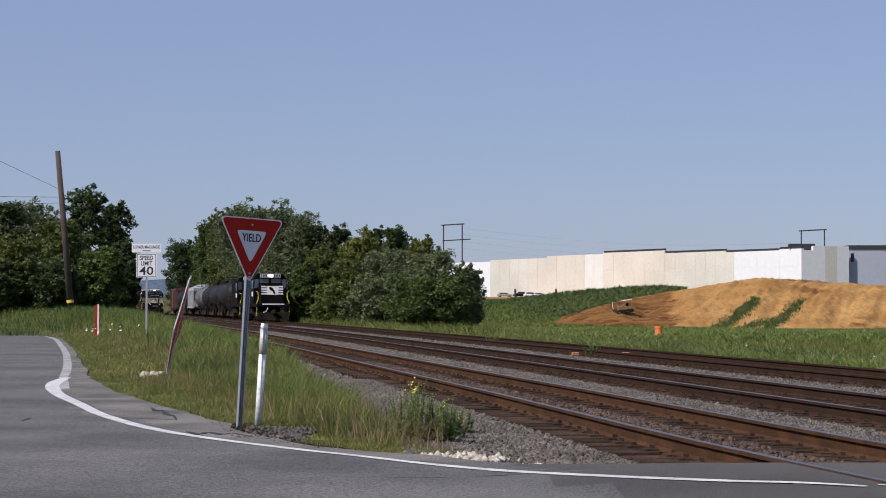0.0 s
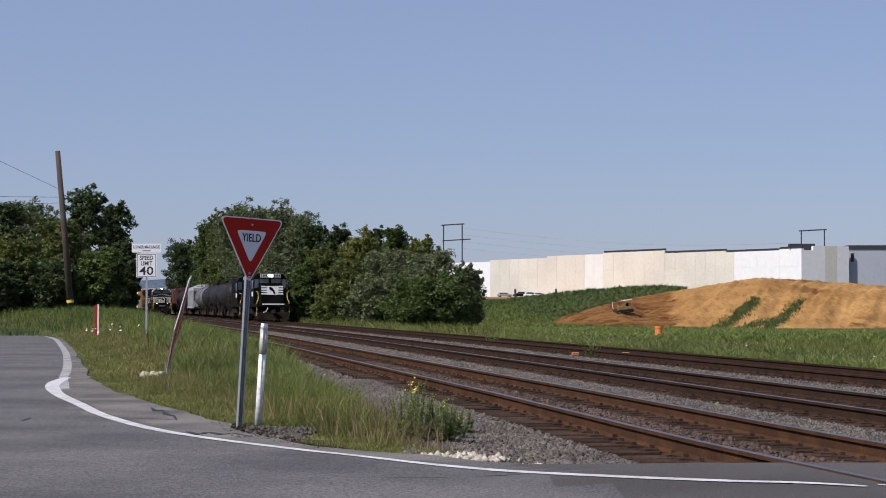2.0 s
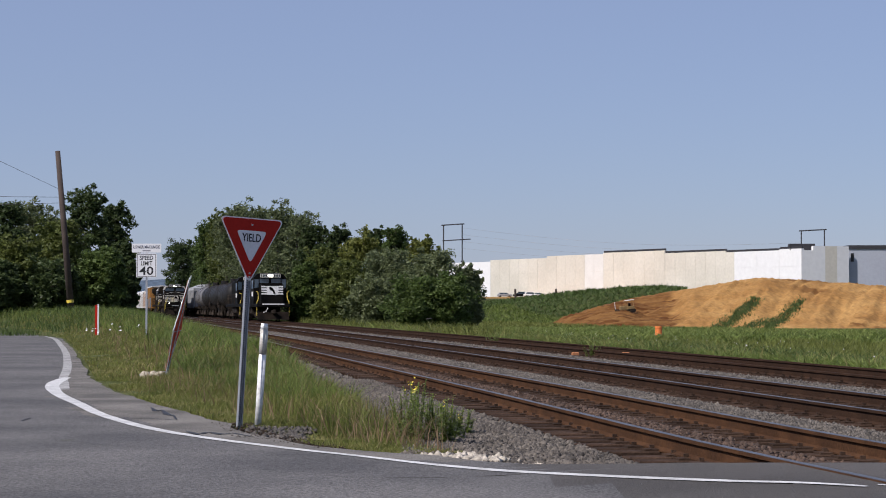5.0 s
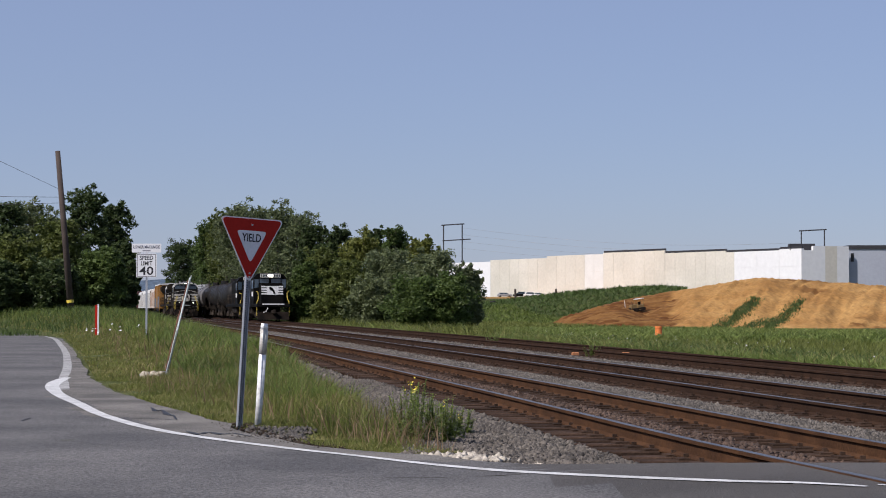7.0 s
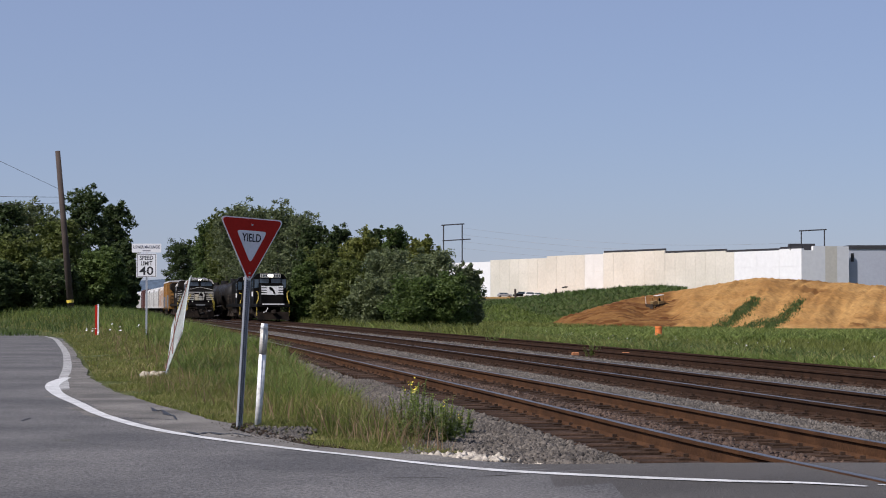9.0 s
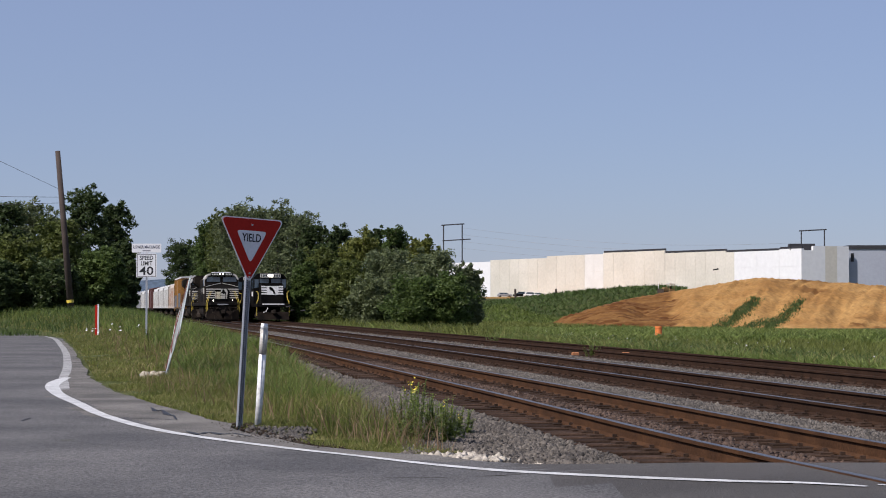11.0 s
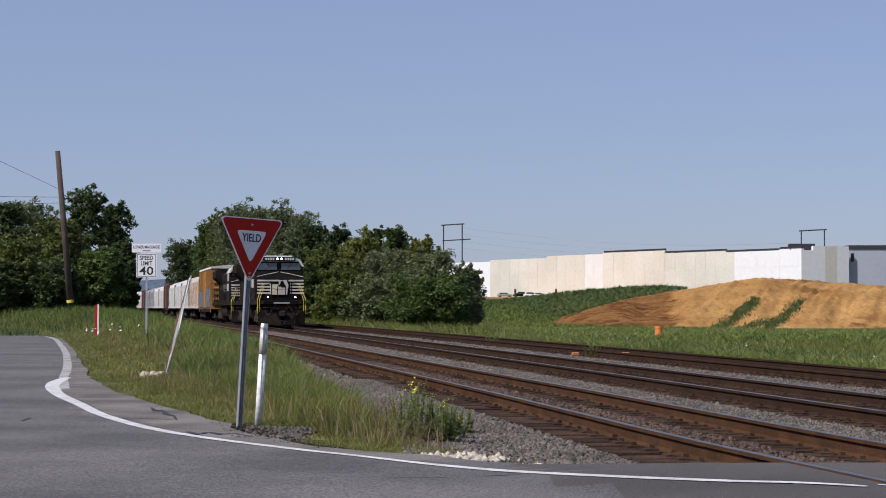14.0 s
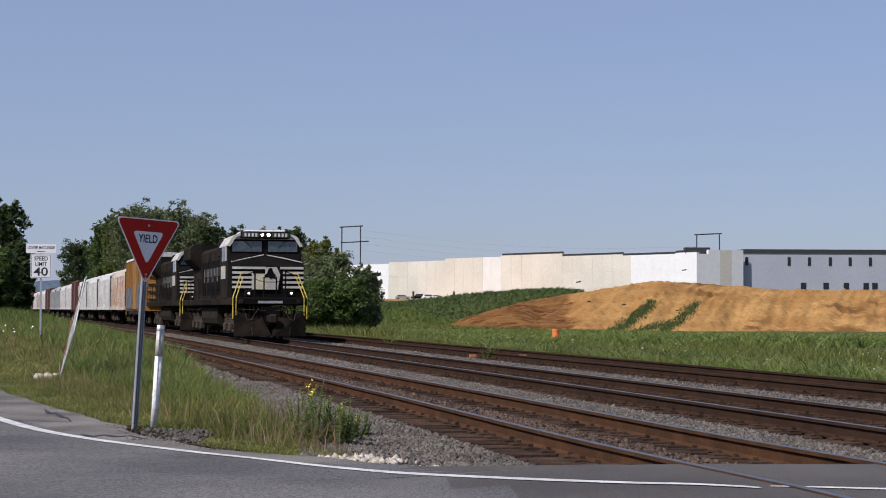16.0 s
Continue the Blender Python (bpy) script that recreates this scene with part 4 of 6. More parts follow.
def road_switcher(label, lit=True):
    """Four-axle narrow-nosed diesel, 18 m."""
    t = empty("locomotive", Matrix(), label, "locomotive", "standing train")
    part("underframe", box(-1.5, 1.5, -8.9, 8.6, 1.3, 1.62, 0.03), M_black, t)
    nose = part("nose", prism([(-1.0, 1.62), (1.0, 1.62), (1.0, 3.35), (0.86, 3.5), (-0.86, 3.5), (-1.0, 3.35)], 6.0, 8.1), M_black, t, "black short hood")
    cab = part("cab", prism([(-1.5, 1.62), (1.5, 1.62), (1.5, 4.0), (1.25, 4.32), (0.7, 4.5), (-0.7, 4.5), (-1.25, 4.32), (-1.5, 4.0)], 3.7, 6.1), M_black, t, "black cab")
    part("light_housing", box(-0.98, 0.98, 6.0, 6.3, 4.02, 4.46, 0.05), M_black, cab)
    part("number_board", box(-0.92, 0.92, 6.3, 6.32, 4.07, 4.41), M_board, cab, "pale number boards with unreadable digits")
    for s in (-1, 1):
        for k in range(4):
            part("digit_bar", box(s * 0.58 - 0.28 + 0.15 * k, s * 0.58 - 0.19 + 0.15 * k, 6.32, 6.332, 4.12, 4.36), M_letter, cab)
        bm = bmesh.new()
        rod(bm, (s * 0.12, 6.3, 4.24), (s * 0.12, 6.38, 4.24), 0.07, seg=12)
        part("headlight", bm, M_lamp if lit else M_board, cab, "lit headlight")
        part("windshield", box(min(s * 1.05, s * 1.42), max(s * 1.05, s * 1.42), 6.1, 6.12, 3.1, 3.9), M_glass, cab)
        part("windshield", box(min(s * 0.1, s * 0.95), max(s * 0.1, s * 0.95), 6.1, 6.12, 3.55, 3.95), M_glass, cab)
        part("side_window", box(min(s * 1.5, s * 1.52), max(s * 1.5, s * 1.52), 4.2, 5.7, 3.0, 3.8), M_glass, cab)
        bars(nose, M_white, [(min(s * 0.4, s * 0.98), max(s * 0.4, s * 0.98), 8.105, z, z + 0.13) for z in (3.12, 2.9, 2.68, 2.46)])
        part("handrail", path_rod([(s * 1.45, 8.85, 0.5), (s * 1.45, 8.85, 1.7), (s * 1.3, 8.6, 2.1), (s * 1.3, 8.4, 2.65), (s * 1.5, 8.3, 2.75)], 0.028), M_yellow, t, "yellow corner handrail")
        part("cab_number_bar", box(min(s * 1.5, s * 1.52), max(s * 1.5, s * 1.52), 4.3, 5.6, 2.3, 2.75), M_white, cab)
        bm = bmesh.new()
        for z in (0.4, 0.75, 1.05):
            bx(bm, min(s * 1.0, s * 1.48), max(s * 1.0, s * 1.48), 8.2, 8.6, z, z + 0.05)
        part("step_well", bm, M_under, t)
    bars(nose, M_white, [(-0.55, 0.5, 8.107, 2.44, 3.24)], "emblem", "white emblem patch")
    part("emblem_mark", prism([(-0.3, 2.5), (-0.1, 2.55), (0.0, 2.8), (0.2, 2.85), (0.32, 3.1), (0.1, 3.18), (-0.06, 3.0), (-0.2, 2.8)], 8.115, 8.13), M_black, nose)
    plat = part("front_platform", box(-1.48, 1.48, 8.1, 9.0, 1.3, 1.62, 0.04), M_black, t)
    part("platform_edge", box(-1.0, 1.0, 8.99, 9.02, 1.52, 1.62), M_white, plat, "white platform edge stripe")
    part("plow", prism([(8.9, 0.14), (9.35, 0.14), (9.15, 0.5), (8.95, 0.85), (8.85, 0.85)], -1.4, 1.4, "x"), M_plow, t, "dusty steel pilot plate")
    part("hose", path_rod([(0.5, 9.05, 1.25), (0.62, 9.15, 0.9), (0.9, 9.1, 0.8)], 0.03), M_wall_grey, t)
    coupler(t, 9.1, 1)
    coupler(t, -9.0, -1)
    part("long_hood", prism([(-0.95, 1.62), (0.95, 1.62), (0.95, 4.0), (0.75, 4.25), (-0.75, 4.25), (-0.95, 4.0)], -8.5, 3.7), M_black, t, "black engine hood")
    for k in range(3):
        bm = bmesh.new()
        rod(bm, (0, -7.4 + 1.5 * k, 4.2), (0, -7.4 + 1.5 * k, 4.42), 0.6, seg=14)
        part("roof_fan", bm, M_under, t)
    part("dynamic_brake", box(-1.15, 1.15, -2.2, 1.6, 3.5, 4.3, 0.1), M_black, t)
    side_rails(t, 1.42, -8.3, 3.4, 1.62, 6, M_under_light)
    bm = prism([(-1.3, 0.7), (-1.0, 0.42), (1.0, 0.42), (1.3, 0.7), (1.3, 1.3), (-1.3, 1.3)], -2.6, 2.6)
    part("fuel_tank", bm, M_under, t, "grimy fuel tank")
    for y in (5.4, -5.4):
        truck(t, y, 2, 2.74, M_under, 0.5)
    return t


def ladder(parent, s, y, z0, z1, material):
    bm = bmesh.new()
    for dy in (0.0, 0.42):
        rod(bm, (s, y + dy, z0), (s, y + dy, z1), 0.022, seg=5)
    z = z0 + 0.15
    while z < z1:
        rod(bm, (s, y, z), (s, y + 0.42, z), 0.016, seg=5)
        z += 0.4
    part("ladder", bm, material, parent)


def covered_hopper(length, material, label, roof=None, stain=None):
    t = empty("covered_hopper", Matrix(), label, "freight wagon", "moving train")
    h = length / 2
    body_prof = [(-1.5, 1.35), (-1.55, 2.2), (-1.52, 3.6), (-1.3, 4.15), (-0.8, 4.42), (0.8, 4.42), (1.3, 4.15), (1.52, 3.6), (1.55, 2.2), (1.5, 1.35)]
    body = part("body", prism(body_prof, -h + 1.3, h - 1.3), material, t, "", False)
    for s in (-1, 1):
        part("end_slope", prism([(s * (h - 1.3), 2.2), (s * (h - 1.3), 4.2), (s * (h - 0.7), 4.05), (s * (h - 0.7), 3.6)], -1.45, 1.45, "x"), material, t)
        part("end_platform", box(-1.5, 1.5, min(s * (h - 1.4), s * (h - 0.35)), max(s * (h - 1.4), s * (h - 0.35)), 1.15, 1.35), M_under, t)
        ladder(t, s * 1.5, h - 0.85, 1.2, 4.0, M_under_light)
        ladder(t, s * 1.5, -h + 0.45, 1.2, 4.0, M_under_light)
        for k in range(9):
            y = -h + 1.6 + (length - 3.2) * k / 8
            part("side_rib", box(min(s * 1.5, s * 1.6), max(s * 1.5, s * 1.6), y - 0.04, y + 0.04, 1.4, 3.75), material, body)
        part("side_sill", box(min(s * 1.42, s * 1.6), max(s * 1.42, s * 1.6), -h + 0.4, h - 0.4, 1.15, 1.4), material, t)
        if stain:
            part("rust_stain", box(min(s * 1.5, s * 1.575), max(s * 1.5, s * 1.575), h - 6.0, h - 3.0, 2.5, 3.3), stain, body, "rust-red faded painted patch")
            for k in range(9):
                y, z = h - 2.4 - 1.45 * k, 3.7 - 0.25 * (k * 7 % 4)
                part("rust_streak", box(min(s * 1.5, s * 1.572), max(s * 1.5, s * 1.572), y - 0.25 - 0.12 * (k % 3), y, z - 1.0 - 0.3 * (k % 4), z), stain, body)
    part("roof_walk", box(-0.5, 0.5, -h + 1.4, h - 1.4, 4.42, 4.52), roof or M_wall_grey, t, "grey roof walkway")
    for k in range(3):
        y = -h * 0.5 + h * 0.5 * k
        bm = bmesh.new()
        bx(bm, -1.2, 1.2, y - 1.6, y + 1.6, 1.0, 1.36)
        bx(bm, -0.6, 0.6, y - 0.7, y + 0.7, 0.4, 1.0, 0.1)
        part("discharge_hopper", bm, M_under_light, t)
    for s in (-1, 1):
        coupler(t, s * (h - 0.4), s)
        truck(t, s * (h - 2.0), 2, 1.75, M_under, 0.45)
    return t


def boxcar(length, material, label, roof, height=4.75, patch=None):
    t = empty("boxcar", Matrix(), label, "freight wagon", "moving train")
    h = length / 2
    body = part("body", prism([(-1.5, 1.1), (1.5, 1.1), (1.5, height - 0.3), (-1.5, height - 0.3)], -h + 0.4, h - 0.4), material, t)
    part("roof", prism([(-1.56, height - 0.32), (1.56, height - 0.32), (1.5, height - 0.15), (0, height), (-1.5, height - 0.15)], -h + 0.3, h - 0.3), roof, t, "pale galvanised roof")
    for s in (-1, 1):
        n = 16
        for k in range(n):
            y = -h + 0.7 + (length - 1.4) * k / (n - 1)
            if abs(y) > 1.6:
                part("side_post", box(min(s * 1.5, s * 1.56), max(s * 1.5, s * 1.56), y - 0.06, y + 0.06, 1.15, height - 0.35), material, body)
        part("sliding_door", box(min(s * 1.5, s * 1.6), max(s * 1.5, s * 1.6), -1.5, 1.5, 1.2, height - 0.5, 0.02), material, t)
        for k in range(7):
            z = 1.35 + (height - 2.0) * k / 6
            part("end_rib", box(-1.35, 1.35, min(s * (h - 0.42), s * (h - 0.3)), max(s * (h - 0.42), s * (h - 0.3)), z, z + 0.16, 0.03), material, body)
        ladder(t, s * 1.56, h - 0.95, 0.8, height - 0.4, material)
        ladder(t, s * 1.56, -h + 0.5, 0.8, height - 0.4, material)
        part("side_sill", box(min(s * 1.3, s * 1.52), max(s * 1.3, s * 1.52), -h + 2.5, h - 2.5, 0.85, 1.12), M_under, t)
        if patch:
            part("painted_tag", box(min(s * 1.5, s * 1.58), max(s * 1.5, s * 1.58), -h + 1.0, -h + 6.5, 1.25, 2.7), patch, body, "faded blue-white spray-painted patch")
            part("painted_tag", box(min(s * 1.5, s * 1.58), max(s * 1.5, s * 1.58), 2.0, h - 1.2, 1.25, 2.9), patch, body, "faded blue-white spray-painted patch")
        coupler(t, s * (h - 0.4), s)
        truck(t, s * (h - 2.3), 2, 1.75, M_under, 0.45)
    return t


def tank_car(length, material, label):
    t = empty("tank_car", Matrix(), label, "freight wagon", "standing train")
    h = length / 2
    bm = bmesh.new()
    rings = [(-h + 0.6, 0.3), (-h + 0.72, 0.9), (-h + 1.0, 1.3), (-h + 1.4, 1.48), (h - 1.4, 1.48), (h - 1.0, 1.3), (h - 0.72, 0.9), (h - 0.6, 0.3)]
    prev = None
    for y, r in rings:
        ring = [bm.verts.new((r * math.cos(a * math.pi / 12), y, 2.62 + r * math.sin(a * math.pi / 12))) for a in range(24)]
        if prev:
            for i in range(24):
                bm.faces.new((prev[i], ring[i], ring[(i + 1) % 24], prev[(i + 1) % 24]))
        else:
            bm.faces.new(list(reversed(ring)))
        prev = ring
    bm.faces.new(prev)
    bmesh.ops.recalc_face_normals(bm, faces=bm.faces)
    tank = part("tank", bm, material, t, "", True)
    for y in (-h * 0.55, -h * 0.2, h * 0.2, h * 0.55):
        bm = bmesh.new()
        rod(bm, (0, y - 0.05, 2.62), (0, y + 0.05, 2.62), 1.505, seg=24)
        part("tank_band", bm, M_under_light, tank, "grey band")
    bm = bmesh.new()
    rod(bm, (0, 0, 3.9), (0, 0, 4.5), 0.45, seg=12)
    part("dome", bm, material, t)
    bm = bmesh.new()
    for s in (-1, 1):
        rod(bm, (s * 0.9, -1.0, 3.7), (s * 0.9, -1.0, 4.75), 0.025, seg=5)
        rod(bm, (s * 0.9, 1.0, 3.7), (s * 0.9, 1.0, 4.75), 0.025, seg=5)
        rod(bm, (s * 0.9, -1.0, 4.75), (s * 0.9, 1.0, 4.75), 0.025, seg=5)
    part("dome_rail", bm, M_under_light, t)
    for s in (-1, 1):
        part("sill", box(-0.5, 0.5, min(s * 1.5, s * (h - 0.3)), max(s * 1.5, s * (h - 0.3)), 0.95, 1.25), M_under, t)
        part("end_platform", box(-1.4, 1.4, min(s * (h - 1.1), s * (h - 0.35)), max(s * (h - 1.1), s * (h - 0.35)), 1.2, 1.3), M_under, t)
        part("end_rail", path_rod([(-1.35, s * (h - 0.45), 1.2), (-1.35, s * (h - 0.45), 2.2), (1.35, s * (h - 0.45), 2.2), (1.35, s * (h - 0.45), 1.2)], 0.025), M_under_light, t)
        part("saddle", box(-1.1, 1.1, s * (h - 2.4) - 0.4, s * (h - 2.4) + 0.4, 1.0, 1.5), M_under, t)
        coupler(t, s * (h - 0.4), s)
        truck(t, s * (h - 2.2), 2, 1.75, M_under, 0.45)
    return t


# positions along a track, by arc length
ARC_Y = [float(v) for v in range(0, 1201, 2)]


def arc_table(off):
    s, out = 0.0, [0.0]
    for a, b in zip(ARC_Y, ARC_Y[1:]):
        s += math.hypot(b - a, track_x(off, b) - track_x(off, a))
        out.append(s)
    return out


ARC = {off: arc_table(off) for off in (MID, FAR)}


def on_track(off, y_front, back):
    """Pose of a wagon whose middle is `back` metres up the track from the point at y_front, facing down the track."""
    s = float(np.interp(y_front, ARC_Y, ARC[off])) + back
    y = float(np.interp(s, ARC[off], ARC_Y))
    sl = slope_x(y)
    return pose(track_x(off, y), y, 0, 0, 0, math.degrees(math.atan2(sl, -1.0)) % 360)


W_label = "white covered hopper wagon with streaks of dirt"
moving = [(big_locomotive("black freight locomotive with white nose stripes and lit lamps"), 22.9), (big_locomotive("second black locomotive coupled behind the leader", False), 22.9),
          (boxcar(17.5, M_box_yellow, "faded yellow boxcar with spray-painted sides", M_hop_white, 4.95, M_tag), 18.3), (covered_hopper(17.0, M_hop_rust, "white covered hopper with rust-red painted patch", None, M_rust_patch), 17.4),
          (covered_hopper(17.0, M_hop_white, W_label), 17.4), (covered_hopper(17.0, M_hop_white, W_label), 17.4), (covered_hopper(17.0, M_hop_white, W_label), 17.4)]
B_label = "oxide red boxcar, weathered"
box_red = boxcar(16.5, M_box_red, B_label, M_box_red, 4.6)
hop_grey = covered_hopper(16.0, M_hop_grey, "grey covered hopper wagon, weathered")
moving += [(box_red, 17.0), (copy_thing(moving[4][0], Matrix()), 17.4), (copy_thing(moving[4][0], Matrix()), 17.4), (hop_grey, 16.4), (copy_thing(hop_grey, Matrix()), 16.4), (copy_thing(box_red, Matrix()), 17.0), (copy_thing(moving[4][0], Matrix()), 17.4),
           (copy_thing(moving[3][0], Matrix()), 17.4), (copy_thing(moving[4][0], Matrix()), 17.4), (copy_thing(box_red, Matrix()), 17.0), (copy_thing(hop_grey, Matrix()), 16.4), (copy_thing(moving[4][0], Matrix()), 17.4)]
STAND_Y, SCALE = 157.5, 0.965
lead = road_switcher("standing black switching locomotive with white nose stripes")
tank = tank_car(15.5, M_tank, "black tank wagon streaked with grey dirt")
tank_b = tank_car(15.5, M_tank_grey, "grey tank wagon with dirty bands")
hopper_s = copy_thing(hop_grey, Matrix())
standing = [(lead, 18.2), (copy_thing(lead, Matrix()), 18.2), (tank, 15.7), (copy_thing(tank, Matrix()), 15.7), (copy_thing(tank, Matrix()), 15.7), (tank_b, 15.7), (hopper_s, 16.4), (copy_thing(tank, Matrix()), 15.7), (copy_thing(tank, Matrix()), 15.7),
            (copy_thing(box_red, Matrix()), 17.0)]
standing[1][0]["label"] = "second black locomotive coupled in the standing train"
back = -1.5
for ob, length in standing:
    ob["group"] = "standing train"
    ob.matrix_basis = on_track(FAR, STAND_Y, back + SCALE * length / 2)
    back += SCALE * length


def train_y(t):
    """Distance of the leading headlight at t seconds."""
    return 312.0 - 11.4 * t - 0.2175 * t * t - 0.45 * max(0.0, t - 14.0) ** 2


for ob, length in moving + standing:
    ob.scale = (SCALE, SCALE, SCALE * (0.975 if ob.name.startswith("locomotive") else 1.0))


def run_train():
    back = -1.9
    for ob, length in moving:
        walk(ob, [(t, on_track(MID, train_y(t), back + SCALE * length / 2)) for t in range(17)])
        back += SCALE * length


# ---- roadside signs and posts ----
def place(px, py, y):
    """Point at distance y in the direction (px, py) of the resting view."""
    return Vector(((px - 784) / 3200 * y, y, 1.17 + (545 - py) * y / 3200))


def words(text, size, m, parent, material, name="lettering", width=None):
    cu = bpy.data.curves.new("words", "FONT")
    cu.body, cu.size, cu.align_x, cu.align_y = text, size, "CENTER", "CENTER"
    cu.extrude, cu.resolution_u, cu.offset = 0.001, 3, size * 0.014
    tmp = bpy.data.objects.new("words", cu)
    me = bpy.data.meshes.new_from_object(tmp)
    bpy.data.objects.remove(tmp)
    me.materials.append(material)
    if width:
        xs = [v.co.x for v in me.vertices]
        k = width / (max(xs) - min(xs))
        for v in me.vertices:
            v.co.x *= k
    ob = new(name, me)
    ob.parent, ob.matrix_basis = parent, m
    return ob


def plate(points, t, round_by=0.0, seg=4):
    """Flat plate in the xz plane, corners rounded, t thick along y."""
    pts = []
    n = len(points)
    for i in range(n):
        p, a, b = Vector(points[i]), Vector(points[i - 1]), Vector(points[(i + 1) % n])
        if round_by:
            da, db = (a - p).normalized(), (b - p).normalized()
            ang = da.angle(db)
            d = round_by / math.tan(ang / 2)
            s, e = p + da * d, p + db * d
            for k in range(seg + 1):
                f = k / seg
                pts.append((s * (1 - f) + p * f) * (1 - f) + (p * (1 - f) + e * f) * f)
        else:
            pts.append(p)
    return prism([(p.x, p.y) for p in pts], -t / 2, t / 2)


FACE = Matrix.Rotation(radians(90), 4, "X")


def yield_sign():
    base = place(423, 755, 20.0)
    t = empty("yield_sign", Matrix.Translation(base) @ Matrix.Rotation(radians(3.1), 4, "Y") @ Matrix.Rotation(radians(38.6), 4, "Z"), "red and white yield sign on a perforated steel post", "road sign")
    bm = bmesh.new()
    bx(bm, -0.03, -0.022, -0.03, 0.0, -0.1, 2.25)
    bx(bm, 0.022, 0.03, -0.03, 0.0, -0.1, 2.25)
    bx(bm, -0.03, 0.03, 0.0, 0.008, -0.1, 2.25)
    post = part("post", bm, M_steel, t, "grey galvanised perforated post")
    bm = bmesh.new()
    for k in range(66):
        bx(bm, -0.008, 0.008, -0.004, 0.0005, 0.06 + k * 0.0254, 0.072 + k * 0.0254)
    part("post_holes", bm, M_letter, post)
    s, h = 0.762, 0.712
    z0 = 1.592
    s *= 1.078
    part("border", plate([(-s / 2 - 0.01, z0 + h + 0.006), (s / 2 + 0.01, z0 + h + 0.006), (0, z0 - 0.012)], 0.004, 0.045), M_sign_white, t, "white sign border").location = (0, -0.036, 0)
    part("face", plate([(-s / 2 + 0.012, z0 + h - 0.007), (s / 2 - 0.012, z0 + h - 0.007), (0, z0 + 0.018)], 0.004, 0.04), M_red, t, "red sign face").location = (0, -0.0395, 0)
    part("centre", plate([(-0.2, z0 + 0.575), (0.2, z0 + 0.575), (0, z0 + 0.215)], 0.004, 0.03), M_sign_white, t, "white centre triangle").location = (0, -0.0435, 0)
    words("YIELD", 0.125, Matrix.Translation((0, -0.047, z0 + 0.493)) @ FACE, t, M_letter, width=0.245)
    bm = bmesh.new()
    for z in (z0 + 0.64, z0 + 0.105, z0 + 0.062):
        rod(bm, (0, -0.05, z), (0, -0.036, z), 0.011, seg=8)
    part("bolt", bm, M_steel, t)
    return t


yield_sign()

t = empty("delineator_post", Matrix.Translation(place(457, 754, 20.2)) @ Matrix.Rotation(radians(3.6), 4, "Y"), "white plastic delineator post with a grey reflective sleeve", "marker post")
bm = bmesh.new()
rod(bm, (0, 0, -0.05), (0, 0, 0.8), 0.037, 0.042, 14)
part("tube", bm, M_white, t, "white plastic tube", True)
bm = bmesh.new()
rod(bm, (0, 0, 0.8), (0, 0, 1.08), 0.0435, 0.0435, 14)
part("sleeve", bm, mat("grey_reflector", (0.50, 0.48, 0.43), 0.4, dark=(0.42, 0.4, 0.36)), t, "grey reflective sleeve", True)
bm = bmesh.new()
rod(bm, (0, 0, 1.08), (0, 0, 1.145), 0.0425, 0.04, 14)
part("cap", bm, M_white, t, "white cap", True)

# speed limit with a place sign on top
b = place(259, 571, 59.0)
t = empty("speed_limit_sign", Matrix.Translation((b.x, b.y, ground_z(b.x, b.y))), "white speed limit sign under a township name sign", "road sign")
dz = b.z - ground_z(b.x, b.y)
bm = box(-0.03, 0.03, 0, 0.04, -0.1, dz + 2.55)
part("post", bm, M_steel, t, "grey steel post")
part("limit_plate", plate([(-0.33, dz + 1.47), (0.33, dz + 1.47), (0.33, dz + 2.25), (-0.33, dz + 2.25)], 0.006, 0.04), M_sign_white, t, "white plate").location = (0, -0.02, 0)
for x0, x1, z0, z1 in ((-0.305, 0.305, 1.495, 1.508), (-0.305, 0.305, 2.212, 2.225), (-0.305, -0.292, 1.5, 2.22), (0.292, 0.305, 1.5, 2.22)):
    part("border_line", box(x0, x1, -0.0265, -0.0225, dz + z0, dz + z1), M_letter, t)
words("SPEED", 0.19, Matrix.Translation((0, -0.026, dz + 2.10)) @ FACE, t, M_letter, width=0.44)
words("LIMIT", 0.19, Matrix.Translation((0, -0.026, dz + 1.92)) @ FACE, t, M_letter, width=0.37)
words("40", 0.38, Matrix.Translation((0, -0.026, dz + 1.67)) @ FACE, t, M_letter, width=0.46)
part("name_plate", plate([(-0.48, dz + 2.28), (0.48, dz + 2.28), (0.48, dz + 2.57), (-0.48, dz + 2.57)], 0.006, 0.03), M_sign_white, t, "white place name plate").location = (0, -0.02, 0)
M_name = mat("dark_blue_lettering", (0.03, 0.035, 0.07), 0.5)
words("LOWER MACUNGIE", 0.14, Matrix.Translation((0, -0.026, dz + 2.455)) @ FACE, t, M_name, width=0.86)
part("text_bar", box(-0.13, 0.13, -0.0265, -0.0225, dz + 2.325, dz + 2.35), M_name, t)

# red and white marker by the verge
b = place(172, 594, 76.0)
t = empty("marker_post", Matrix.Translation((b.x, b.y, ground_z(b.x, b.y))), "slim red and white marker post in the grass", "marker post")
dz = b.z - ground_z(b.x, b.y)
part("red_half", box(-0.09, 0.012, -0.01, 0.02, -0.1, dz + 1.28, 0.004), M_red, t, "red half")
part("white_half", box(0.014, 0.071, -0.012, 0.02, -0.1, dz + 1.31, 0.004), M_sign_white, t, "white half")

